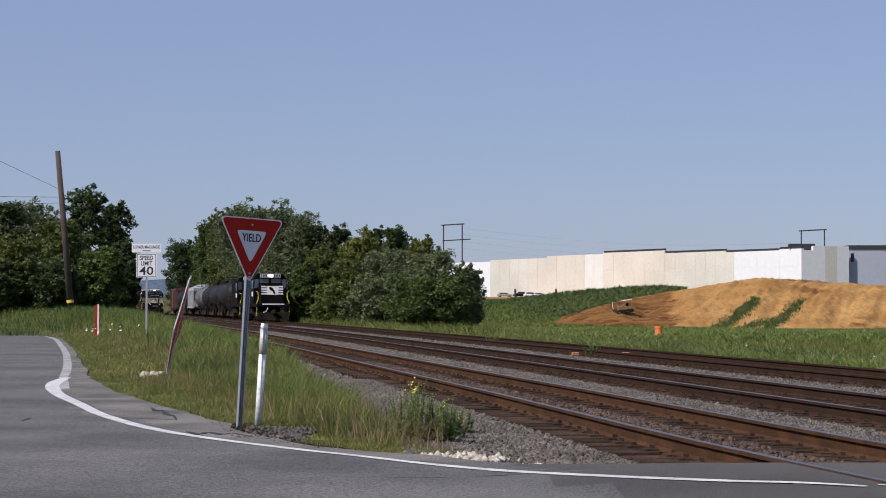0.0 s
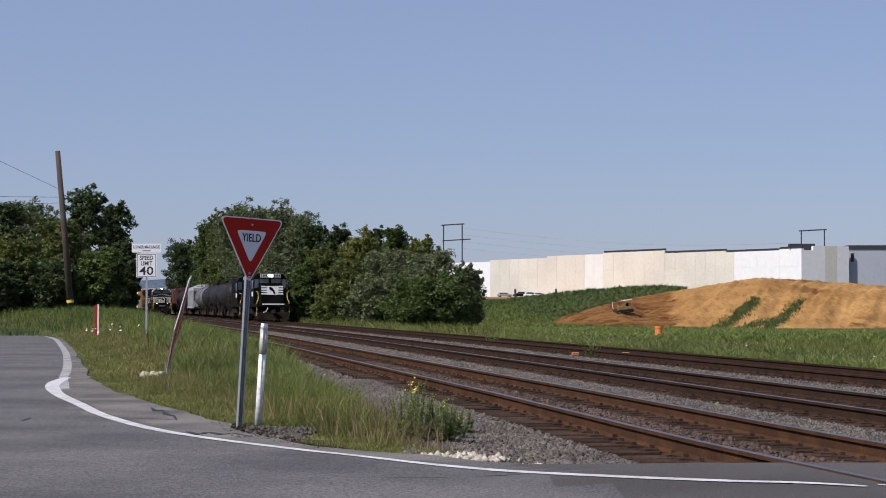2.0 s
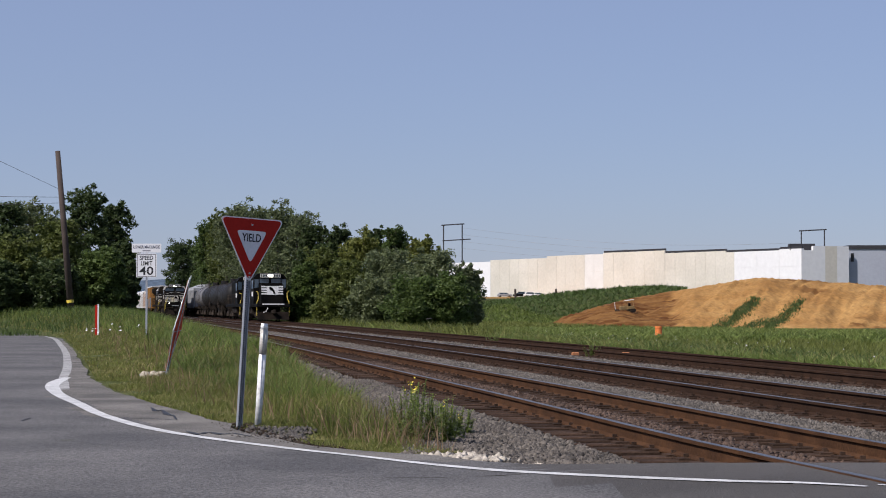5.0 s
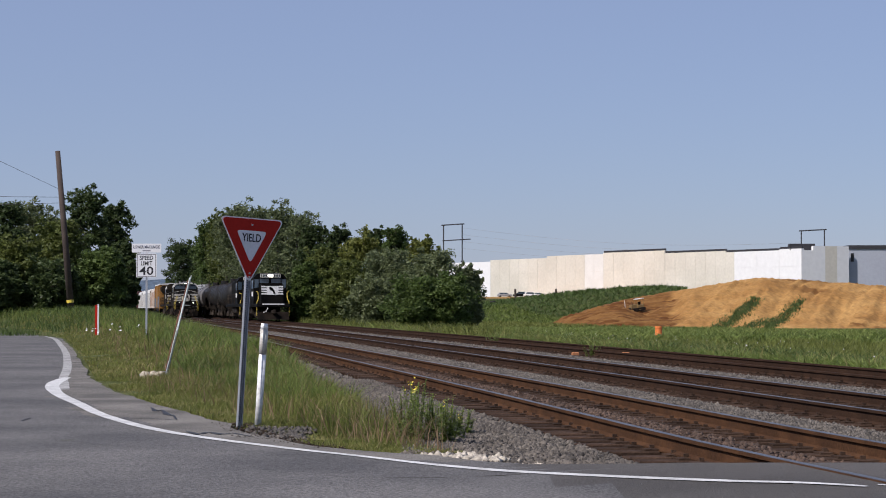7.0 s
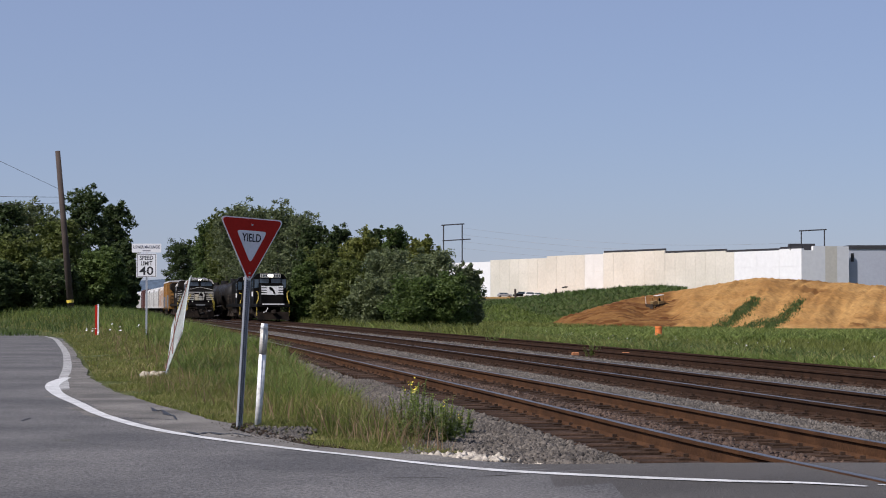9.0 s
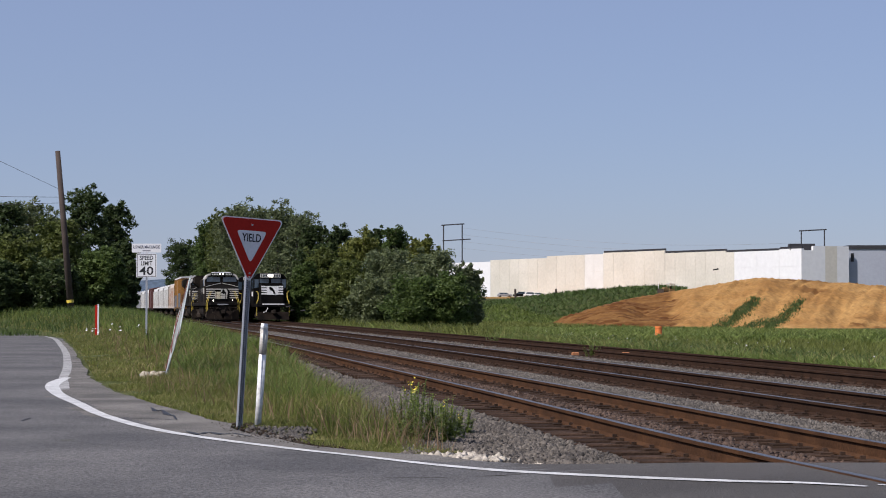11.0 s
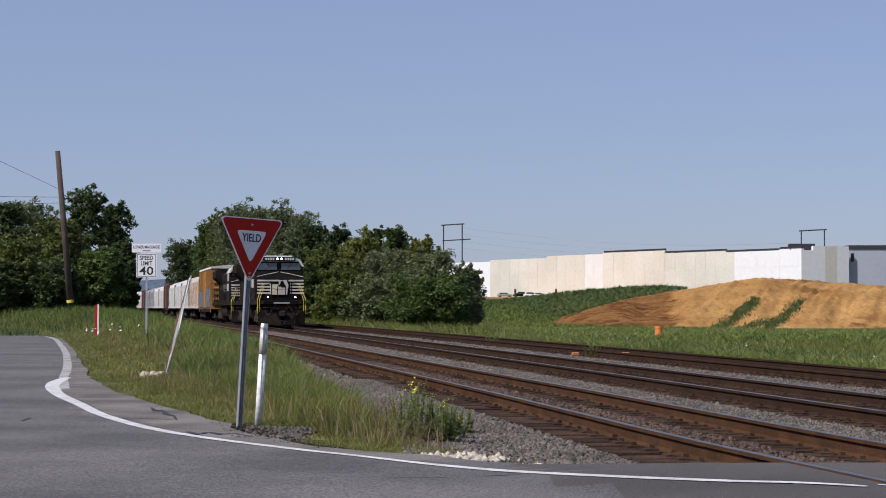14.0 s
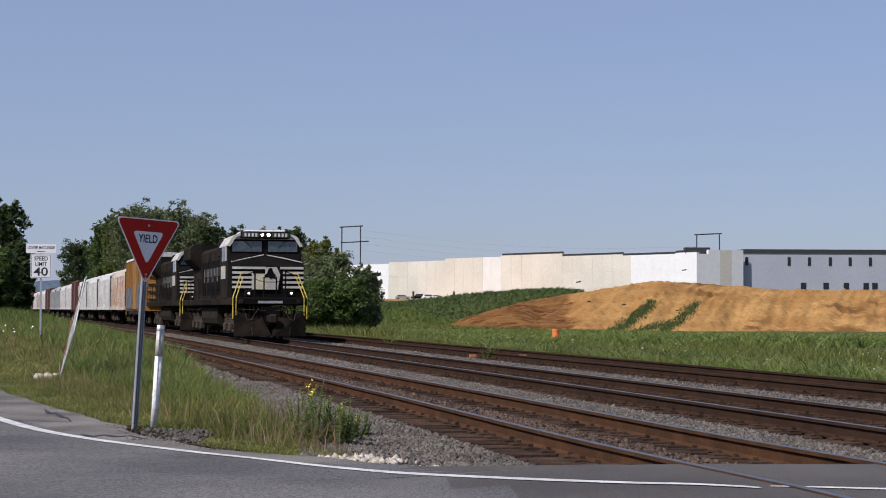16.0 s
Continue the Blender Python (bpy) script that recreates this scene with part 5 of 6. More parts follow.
# portable roll-up sign on a spring stand, seen on edge
b = place(293, 646, 34.0)
STAND_Z = ground_z(b.x, b.y)
roll_sign = empty("roll_up_sign", Matrix.Translation((b.x, b.y, STAND_Z)) @ Matrix.Rotation(radians(13.6), 4, "Y"), "portable red fabric sign with white back on a leaning stand", "road sign")
bm = bmesh.new()
for a in (0.5, 2.2, 3.6, 5.3):
    rod(bm, (0, 0, 0.12), (0.5 * math.cos(a), 0.5 * math.sin(a), -0.05), 0.014, seg=6)
rod(bm, (0, 0, 0.05), (0, 0, 0.32), 0.02, seg=8)
part("stand", bm, M_steel, roll_sign, "folding steel stand")
panel = new("panel")
panel.parent = roll_sign
panel["label"] = "diamond of red fabric, white on its back"
M_fab_red = mat("red_orange_fabric", (0.72, 0.12, 0.045), 0.7, dark=(0.55, 0.08, 0.03), scale=2.2, bump=0.4, bump_scale=9)
M_fab_white = mat("white_fabric_back", (0.60, 0.64, 0.62), 0.7, dark=(0.42, 0.46, 0.45), scale=2.2, bump=0.4, bump_scale=9)
M_strap = mat("brown_webbing", (0.20, 0.07, 0.05), 0.8)
mid, hw, lo, hi = 0.90, 0.62, 0.10, 1.93


def cloth(x, pts, n=5):
    """Wavy sheet through four points (y, z), at x off the mast."""
    bm = bmesh.new()
    P = [Vector(p) for p in pts]
    g = []
    for i in range(n + 1):
        row = []
        for j in range(n + 1):
            u, v = i / n, j / n
            q = (P[0] * (1 - u) + P[1] * u) * (1 - v) + (P[3] * (1 - u) + P[2] * u) * v
            row.append(bm.verts.new((x + 0.02 * math.sin(7 * q.y + 2 * q.x) * abs(q.x), q.x, q.y)))
        g.append(row)
    for i in range(n):
        for j in range(n):
            bm.faces.new((g[i][j], g[i + 1][j], g[i + 1][j + 1], g[i][j + 1]))
    bmesh.ops.solidify(bm, geom=bm.faces[:], thickness=0.003)
    return bm


for s in (-1, 1):
    fr = part("front_fabric", cloth(0.0061, [(0, hi), (s * hw, mid + 0.04), (0, lo), (0, mid)]), M_fab_red, panel, "red fabric front")
    part("back_fabric", cloth(-0.0061, [(0, hi), (s * hw, mid + 0.04), (0, lo), (0, mid)]), M_fab_white, panel, "white fabric back")
    part("hem", path_rod([(0.0, 0, hi), (0.0, s * hw, mid + 0.04), (0.0, 0, lo)], 0.009, 5), M_fab_white, panel, "pale hem")
part("cross_brace", path_rod([(0.016, -hw, mid), (0.016, hw, mid)], 0.008, 6), M_steel, panel)
part("back_strap", path_rod([(-0.03, 0.0, lo), (-0.035, 0.02, mid), (-0.02, 0.0, hi - 0.05)], 0.009, 5), M_strap, panel, "brown seam down the back")
part("back_strap", path_rod([(-0.03, -0.3, lo + 0.38), (-0.035, 0.0, mid - 0.12), (-0.035, 0.34, mid + 0.3)], 0.008, 5), M_strap, panel, "brown seam across the back")
part("mast", path_rod([(0.016, 0, lo - 0.05), (0.016, 0, hi + 0.05)], 0.011, 6), M_fab_white, panel, "fibreglass mast")
bm = bmesh.new()
for k in range(3):
    g = bmesh.ops.create_icosphere(bm, subdivisions=2, radius=1, matrix=Matrix.Translation((-0.34 + 0.14 * k, 0.05 * (k % 2), 0.05)) @ Matrix.Diagonal((0.11, 0.1, 0.095, 1)))
for v in bm.verts:
    v.co += Vector((noise.noise(v.co * 9), noise.noise(v.co * 9 + Vector((3, 3, 3))), noise.noise(v.co * 11))) * 0.025
sb = place(285, 668, 33.6)
tagged(link("sandbag", bm, mat("beige_sacking", (0.42, 0.37, 0.28), 0.95, dark=(0.26, 0.23, 0.17), scale=5, bump=0.5), smooth=True, m=Matrix.Translation((sb.x + 0.05, sb.y, ground_z(sb.x, sb.y)))), "pale lumpy sandbag weighting the sign stand", "sandbag")

# leaning utility pole with wires
foot, head = place(126, 556, 107.0), place(100, 267, 107.0)
zf = ground_z(foot.x, foot.y)
pole = empty("utility_pole", Matrix.Translation((foot.x, foot.y, zf)), "leaning dark wooden utility pole with a yellow band", "utility pole")
ax = Vector((head.x - foot.x, 0, head.z - zf))
bm = bmesh.new()
rod(bm, -ax * 0.02, ax, 0.21, 0.15, 12)
part("shaft", bm, M_pole, pole, "dark weathered wood", True)
bm = bmesh.new()
rod(bm, ax * 0.065, ax * 0.083, 0.218, 0.216, 12)
part("band", bm, M_yellow, pole, "yellow band")
for f, dy2 in ((0.76, 13.0), (0.715, 1.0), (0.68, 0.0)):
    a = ax * f
    bm = bmesh.new()
    q = [Vector((a.x - 26 * k / 10, a.y, a.z + dy2 * k / 10 - 0.25 * math.sin(math.pi * k / 10))) for k in range(11)]
    part("wire", tube(q, 0.012), M_dark_trim, pole)


# ---- far poles, cars, machine, birds ----
def h_frame(px0, px1, ytop, ycross, y, arm):
    b = place(px0, 545, y)
    z0 = 4.0
    t = empty("power_line_structure", Matrix.Translation((b.x, b.y, z0)), "tall dark steel H-frame power line structure", "pylon", "power line")
    w = (px1 - px0) * y / 3200
    zt = 1.17 + (545 - ytop) * y / 3200 - z0
    zc = 1.17 + (545 - ycross) * y / 3200 - z0
    for x in (0, w):
        part("pole", path_rod([(x, 0, -1), (x, 0, zt)], 0.22, 8), M_dark_trim, t)
    part("top_beam", path_rod([(-0.8, 0, zt - 0.2), (w + 0.8, 0, zt + 0.3)], 0.22, 6), M_dark_trim, t)
    part("cross_arm", path_rod([(-0.4, 0, zc - 0.3), (w + arm, 0, zc + 0.3)], 0.2, 6), M_dark_trim, t)
    part("brace", path_rod([(w, 0, zc - 7), (w * 0.4, 0, zc - 16)], 0.12, 5), M_dark_trim, t)
    return t


tw1 = h_frame(785, 818, 398, 425, 640, 3.0)
tw2 = h_frame(1419, 1460, 408, 445, 640, 2.0)
for k in range(4):
    a, b = place(820, 404 + 12 * k, 640), place(1418, 430 + 9 * k, 640)
    q = [a.lerp(b, i / 12) - Vector((0, 0, 3.0 * math.sin(math.pi * i / 12))) for i in range(13)]
    tagged(link("power_line", tube(q, 0.035), M_hop_grey), "thin power line strung between steel structures", "cable", "power line")


def car(px, y, material, label, turn, van=False):
    x = (px - 784) / 3200 * y
    z = 4.35
    t = empty("parked_car", Matrix.Translation((x, y, z)) @ Matrix.Rotation(radians(turn), 4, "Z"), label, "car", "cars by the warehouse")
    part("body", box(-2.3, 2.3, -0.9, 0.9, 0.35, 1.0, 0.15), material, t)
    part("cabin", prism([(-1.9, 1.0), (1.3, 1.0), (0.6, 1.75 if van else 1.5), (-1.7, 1.75 if van else 1.5)], -0.8, 0.8), material, t)
    part("window", prism([(-1.6, 1.05), (1.05, 1.05), (0.5, 1.55 if van else 1.4), (-1.5, 1.55 if van else 1.4)], -0.82, 0.82), M_glass, t)
    for wx in (-1.45, 1.45):
        for s in (-1, 1):
            bm = bmesh.new()
            rod(bm, (wx, s * 0.75, 0.33), (wx, s * 0.92, 0.33), 0.33, seg=12)
            part("wheel", bm, M_letter, t)
    return t


# ramp of earth that carries the parked cars
bm = prism([(8, 0.0), (60, 0.0), (60, 4.3), (20, 4.35), (8, 4.2)], 520, 600)
tagged(link("car_park", bm, M_dirt), "bare sandy yard in front of the warehouse", "yard", kind="structure")
car(893, 560, M_hop_grey, "grey car parked in front of the warehouse", 8)
car(921, 560, M_black, "dark pickup parked in front of the warehouse", 175, True)
car(940, 556, M_white, "white van parked in front of the warehouse", 5, True)
car(952, 562, M_white, "white car parked in front of the warehouse", 5)
for px in (912, 984, 1068):
    b = place(px, 533, 500)
    tagged(link("post", path_rod([(0, 0, -2), (0, 0, 3.3)], 0.3, 8), M_pole, m=Matrix.Translation(b)), "dark wooden post on the weedy bank", "post", "posts on the bank")


# green bank between the yard and the heap
def bank_z(x, y):
    s = x / y * 3200 + 784
    crest = float(np.interp(s, [760, 860, 960, 1040, 1110, 1170, 1230, 1300], [0.5, 2.0, 3.6, 4.6, 5.3, 5.6, 5.0, 2.0]))
    foot = ground_z(x, y) - 0.5
    d = sstep(320, 385, y) * (1 - 0.4 * sstep(400, 430, y))
    return foot + (max(crest, foot) - foot) * d + 0.25 * noise.noise((x * 0.4, y * 0.2, 3)) * d


bank = sheet("bank", steps((-5, 62, 1.2)), steps((318, 430, 3)), bank_z, M_ground)
tagged(bank, "green overgrown bank behind the field", "bank", kind="structure")

# crawler dozer
def bulldozer():
    t = empty("bulldozer", Matrix(), "small muddy yellow bulldozer with a pale canopy on the clay", "bulldozer")
    M_cat = mat("muddy_machine_yellow", (0.24, 0.16, 0.06), 0.8, dark=(0.14, 0.09, 0.04), scale=1)
    for s in (-1, 1):
        bm = prism([(-1.6, 0.15), (-1.2, 0.0), (1.2, 0.0), (1.6, 0.2), (1.65, 0.65), (1.2, 0.85), (-1.2, 0.85), (-1.65, 0.65)], s * 0.95 - 0.25, s * 0.95 + 0.25)
        part("crawler_track", bm, M_under, t, "muddy crawler track")
    part("hood", box(-1.9, -0.2, -0.55, 0.55, 0.8, 1.75, 0.08), M_cat, t)
    part("body", box(-0.3, 1.5, -0.8, 0.8, 0.6, 1.5, 0.06), M_cat, t)
    part("seat", box(0.3, 0.8, -0.3, 0.3, 1.5, 2.2, 0.05), M_black, t)
    for x in (-0.2, 1.35):
        for s in (-0.75, 0.75):
            part("canopy_post", path_rod([(x, s, 1.4), (x, s, 2.85)], 0.06), M_cat, t)
    part("canopy", box(-0.45, 1.65, -0.95, 0.95, 2.85, 3.0, 0.04), M_hop_white, t, "pale canopy roof")
    part("blade", prism([(-2.75, 0.05), (-2.6, 0.05), (-2.5, 0.5), (-2.6, 1.15), (-2.75, 1.2), (-2.65, 0.5)], -1.5, 1.5), M_under_light, t, "scraped steel blade")
    for s in (-0.9, 0.9):
        part("push_arm", path_rod([(-2.6, s, 0.4), (0.2, s * 1.3, 0.4)], 0.09), M_cat, t)
    part("exhaust", path_rod([(-1.2, 0.2, 1.7), (-1.2, 0.2, 2.5)], 0.06), M_under, t)
    part("mast", path_rod([(-2.6, 1.3, 0.8), (-2.6, 1.3, 3.0)], 0.07), M_white, t, "pale blade mast")
    return t


dozer = bulldozer()
dozer.scale = (0.68,) * 3

# drum, blocks, hills
t = empty("traffic_drum", Matrix.Translation((14.9, 125.0, ground_z(14.9, 125))), "orange plastic traffic drum in the weeds", "traffic drum")
M_orange = mat("orange_plastic", (0.75, 0.20, 0.04), 0.6, dark=(0.6, 0.16, 0.04))
M_block = mat("weathered_orange_wood", (0.42, 0.17, 0.07), 0.9, dark=(0.3, 0.14, 0.07), scale=6)
hgt = -0.12 - ground_z(14.9, 125)
bm = bmesh.new()
rod(bm, (0, 0, 0), (0, 0, hgt - 0.12), 0.27, 0.23, 14)
part("drum_body", bm, M_orange, t)
bm = bmesh.new()
rod(bm, (0, 0, hgt - 0.12), (0, 0, hgt), 0.26, 0.25, 14)
part("drum_lid", bm, M_orange, t)
for px, py in ((1018, 622), (1107, 622)):
    y = 3200 * 1.27 / (py + 3 - 545)
    x = (px - 784) / 3200 * y
    tagged(link("wood_block", box(-0.1, 0.1, -0.05, 0.05, 0, 0.09, 0.01), M_block, m=pose(x, y, -0.17, 0, 0, 12)), "orange-painted block lying by the siding", "block", "blocks by the siding")

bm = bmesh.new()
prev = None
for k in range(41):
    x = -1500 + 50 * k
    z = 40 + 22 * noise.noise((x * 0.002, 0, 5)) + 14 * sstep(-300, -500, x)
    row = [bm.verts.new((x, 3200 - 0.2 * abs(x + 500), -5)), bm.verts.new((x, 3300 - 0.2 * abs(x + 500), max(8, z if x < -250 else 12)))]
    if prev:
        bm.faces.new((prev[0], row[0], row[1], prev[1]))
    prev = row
# distance haze is mixed into the hill's own blue colour
M_hill = mat("haze_tinted_hill", (0.065, 0.095, 0.135), 0.95, dark=(0.05, 0.075, 0.11), scale=0.01)
tagged(link("backdrop_hill", bm, M_hill), "distant wooded hill with blue haze put into its colour", "hill", kind="structure")


def bird():
    t = empty("bird", Matrix(), "small dark bird in flight", "bird", "flock of birds")
    bm = bmesh.new()
    bmesh.ops.create_icosphere(bm, subdivisions=2, radius=1, matrix=Matrix.Diagonal((0.13, 0.045, 0.045, 1)))
    rod(bm, (-0.1, 0, 0), (-0.24, 0, 0.0), 0.03, 0.045, 6)
    part("body", bm, M_bird, t, "", True)
    for s in (-1, 1):
        bm = bmesh.new()
        vs = [bm.verts.new(p) for p in ((0.07, 0, 0.01), (-0.07, 0, 0.01), (-0.06, s * 0.14, 0.02), (-0.08, s * 0.27, 0), (0.03, s * 0.15, 0.025))]
        bm.faces.new(vs)
        bmesh.ops.solidify(bm, geom=bm.faces[:], thickness=0.008)
        part("wing", bm, M_bird, t)
    return t


M_bird = mat("dark_feathers", (0.045, 0.04, 0.037), 0.8)
bird_one = bird()
birds = [bird_one] + [copy_thing(bird_one, Matrix()) for _ in range(5)]
BIRD_D = 110.0
# (time, bearing x, height y) of each bird, at BIRD_D
FLIGHTS = [
    [(0, 560, 640), (7.4, 900, 528), (8.0, 934, 515), (8.4, 946, 504), (8.8, 977, 504), (9.2, 1029, 513), (10.0, 1130, 500), (16, 2200, 380)],
    [(0, 200, 560), (14.6, 930, 520), (15.0, 1029, 513), (15.5, 1044, 500), (16.0, 1208, 494)],
    [(0, 200, 570), (14.9, 1040, 520), (15.5, 1201, 488), (16.0, 1398, 472)],
    [(0, 180, 590), (15.0, 1150, 530), (15.5, 1256, 553), (16.0, 1289, 534)],
    [(0, 150, 590), (15.0, 1060, 545), (15.5, 1148, 551), (16.0, 1226, 529)],
    [(0, 220, 580), (15.0, 1200, 520), (15.5, 1288, 500), (16.0, 1385, 544)],
]


def on_heap(px, py):
    """Where the sight line (px, py) of the resting view meets the clay."""
    y = 263.0
    while y < 330:
        p = place(px, py, y)
        if heap_z(p.x, y) >= p.z:
            break
        y += 0.5
    return place(px, py, y) - Vector((0, 0, 0.1))


def run_things():
    # the dozer pushes slowly, then backs away over the crest
    rows = [(0, 1101, 553, 0), (2.0, 1101, 553, 0), (4.2, 1103, 553, 0), (6.3, 1112, 552, 1), (7.0, 1122, 550, 2), (7.6, 1138, 547, 4), (8.0, 1146, 545, 5), (8.4, 1152, 544, 5), (9.2, 1160, 543, 4)]
    keys = [(t, Matrix.Translation(on_heap(px + 7, py)) @ pose(0, 0, 0, 0, -8, 14 + 4 * k)) for t, px, py, k in rows]
    for t, px, y in ((10.2, 1172, 318), (11.3, 1186, 345), (16.0, 1196, 375)):
        x = (px - 784) / 3200 * y
        keys.append((t, Matrix.Translation((x, y, heap_z(x, y) - 0.05)) @ pose(0, 0, 0, 0, -2 if t < 11 else 6, 30)))
    walk(dozer, keys)
    walk(panel, [(t, pose(0, 0, 0, 0, 0, 8.3 + a * (0.6 if a > 0 else 0.9))) for t, a in ((0, -6), (2, -5), (4.2, -7), (6.3, -5), (6.7, -7), (7.0, 1), (7.5, 14), (8.0, 10), (8.5, 11), (9.0, 16), (10.2, 6), (11.3, 8), (11.5, 7), (12.0, -3), (12.5, 15), (13.0, 10), (13.5, 12), (14.0, 5), (14.5, 11), (15.0, 9), (15.5, 7), (16.0, 6))])
    for i, (ob, fl) in enumerate(zip(birds, FLIGHTS)):
        walk(ob, [(t, Matrix.Translation(place(px, py, BIRD_D + 6 * i)) @ pose(0, 0, 0, 14 * math.sin(3 * t + i), -8, 12 + 5 * i)) for t, px, py in fl])


# ---- grass, weeds, stones ----
def blades(name, pts, height, width, material, seed, label, lean=0.35, category="grass", short=0.0):
    """One mesh of many bent blades at the points given."""
    rng = np.random.default_rng(seed)
    n = len(pts)
    P = np.array(pts)
    a = rng.uniform(0, 2 * math.pi, n)
    h = height * rng.uniform(0.45, 1.2, n)
    if short:
        h *= np.array([0.35 + 0.65 * sstep(0.0, short, p[0] - edge_x(p[1])) for p in pts]) * np.array([0.75 + 0.5 * noise.noise((p[0] * 0.8, p[1] * 0.5, 8)) for p in pts])
    w = width * rng.uniform(0.6, 1.3, n)
    d = np.stack([np.cos(a), np.sin(a), np.zeros(n)], 1)
    a2 = rng.uniform(0, 2 * math.pi, n)
    e = np.stack([np.cos(a2), np.sin(a2), np.zeros(n)], 1) * (h * lean * rng.uniform(0.2, 1.6, n))[:, None]
    up = np.array([0, 0, 1.0])
    v = np.stack([P - d * w[:, None], P + d * w[:, None], P + e * 0.35 + up * (h * 0.6)[:, None] + d * w[:, None] * 0.8, P + e * 0.35 + up * (h * 0.6)[:, None] - d * w[:, None] * 0.8,
                  P + e + up * h[:, None]], 1).reshape(-1, 3)
    k = np.arange(n)[:, None] * 5
    f = np.concatenate([k + np.array([[0, 1, 2]]), k + np.array([[0, 2, 3]]), k + np.array([[3, 2, 4]])])
    ob = from_arrays(name, v, f, material)
    return tagged(ob, label, category, kind="stuff")


def scatter(n, seed, y0, y1, u_of, power=1.0, clump=0.0):
    """Points on the ground: y spread between y0 and y1, across between two limits given by u_of(y) in track offset."""
    rnd = random.Random(seed)
    out = []
    while len(out) < n:
        y = y0 + (y1 - y0) * rnd.random() ** power
        lo, hi = u_of(y)
        if hi <= lo:
            continue
        u = rnd.uniform(lo, hi)
        x = u - 0.165 * y - bend(y)
        if clump and noise.noise((x * clump, y * clump, seed)) + 0.35 * rnd.random() < -0.02:
            continue
        if ((x + 1.72) / 0.42) ** 2 + ((y - 18.9) / 1.3) ** 2 < 1 and rnd.random() < 0.93:
            continue
        out.append((x, y, ground_z(x, y) - 0.02))
    return out


def verge_u(y):
    lo = edge_x(y) + 0.165 * y + bend(y) + 0.12
    hi = float(np.interp(y, [16, 30, 40, 55, 110], [2.75, 2.9, 3.3, 4.0, 3.6])) + 0.35 * noise.noise((y * 0.6, 2, 2))
    return lo, hi


VL = "uncut grass on the verge between road and track"
blades("verge_grass", scatter(60000, 1, 16.2, 36, verge_u, 1.0, 0.9), 0.22, 0.0045, M_grass, 11, VL, 0.7, short=2.2)
blades("verge_grass", scatter(15000, 2, 16.2, 36, verge_u, 1.0, 1.4), 0.25, 0.0045, M_grass_dry, 12, "dry yellowing grass on the verge", 0.7, short=2.2)
blades("verge_grass", scatter(62000, 3, 34, 110, verge_u, 1.2, 0.5), 0.30, 0.008, M_grass, 13, VL, 0.7, short=3.0)
blades("verge_grass", scatter(16000, 4, 34, 100, verge_u, 1.2, 0.8), 0.34, 0.011, M_grass_dry, 14, "dry yellowing grass on the verge", 0.6, short=3.0)
blades("verge_weeds", scatter(9000, 5, 40, 110, lambda y: (verge_u(y)[0] + 2.0, verge_u(y)[1] + 0.2), 1.0, 0.35), 0.48, 0.011, M_weed, 15, "rank green weeds on the verge", 0.7, "weeds")
blades("verge_weeds", scatter(5000, 51, 24, 40, lambda y: (verge_u(y)[0] + 1.6, verge_u(y)[1]), 1.0, 0.35), 0.34, 0.007, M_weed, 35, "rank green weeds on the verge", 0.8, "weeds")
blades("verge_weeds", scatter(15000, 6, 82, 125, lambda y: (-26, 2), 1.0), 0.4, 0.02, M_leaf, 16, "rank green weeds under the trees", 0.7, "weeds")
blades("verge_grass", scatter(3200, 64, 18.0, 30, lambda y: (max(verge_u(y)[0] + 0.8, 1.3), verge_u(y)[1]), 1.0, 0.7), 0.32, 0.004, M_grass, 37, "tall thin grass beside the gravel", 0.5)
SL = "brown seed heads standing in the verge grass"
blades("verge_seed_heads", scatter(900, 69, 16.4, 34, lambda y: (verge_u(y)[0] + 0.5, verge_u(y)[1]), 1.0, 1.1), 0.36, 0.0042, M_seed, 44, SL, 0.7)
blades("verge_seed_heads", scatter(700, 70, 34, 90, lambda y: (verge_u(y)[0] + 0.8, verge_u(y)[1]), 1.1, 0.8), 0.42, 0.008, M_seed, 45, SL, 0.7)
FL = "tall weeds and grass beyond the siding"
blades("field_weeds", scatter(80000, 7, 32, 120, lambda y: (15.6, 24), 1.1, 0.3), 0.33, 0.0085, M_weed, 17, FL, 1.3, "weeds")
blades("field_weeds", scatter(36000, 8, 60, 170, lambda y: (15.4, 40), 1.0, 0.15), 0.45, 0.02, M_grass, 18, FL, 0.8, "weeds")
blades("field_weeds", scatter(40000, 9, 110, 262, lambda y: (15.4, 90), 1.0, 0.08), 0.5, 0.045, M_weed, 19, FL, 0.9, "weeds")
blades("field_weeds", scatter(9000, 10, 40, 120, lambda y: (15.6, 24), 1.0, 0.5), 0.5, 0.009, M_grass_dry, 20, "yellowing tall grass beyond the siding", 0.6, "weeds")
blades("field_weeds", scatter(9000, 63, 38, 100, lambda y: (16.6, 24), 1.0, 0.55), 0.55, 0.016, M_leaf, 36, "dark tall weeds in clumps beyond the siding", 1.2, "weeds")
blades("field_weeds", scatter(9000, 65, 84, 165, lambda y: (15.7, 19.5), 1.0, 0.25), 0.75, 0.022, M_grass, 38, FL, 0.7, "weeds")
LW = "leafy green weeds beyond the siding"
blades("field_weeds", scatter(60000, 66, 30, 110, lambda y: (15.7, 25), 1.0, 0.25), 0.30, 0.02, M_weed, 39, LW, 1.6, "weeds")
blades("field_weeds", scatter(36000, 67, 100, 262, lambda y: (15.6, 80), 1.0, 0.1), 0.5, 0.06, M_weed, 40, LW, 1.6, "weeds")
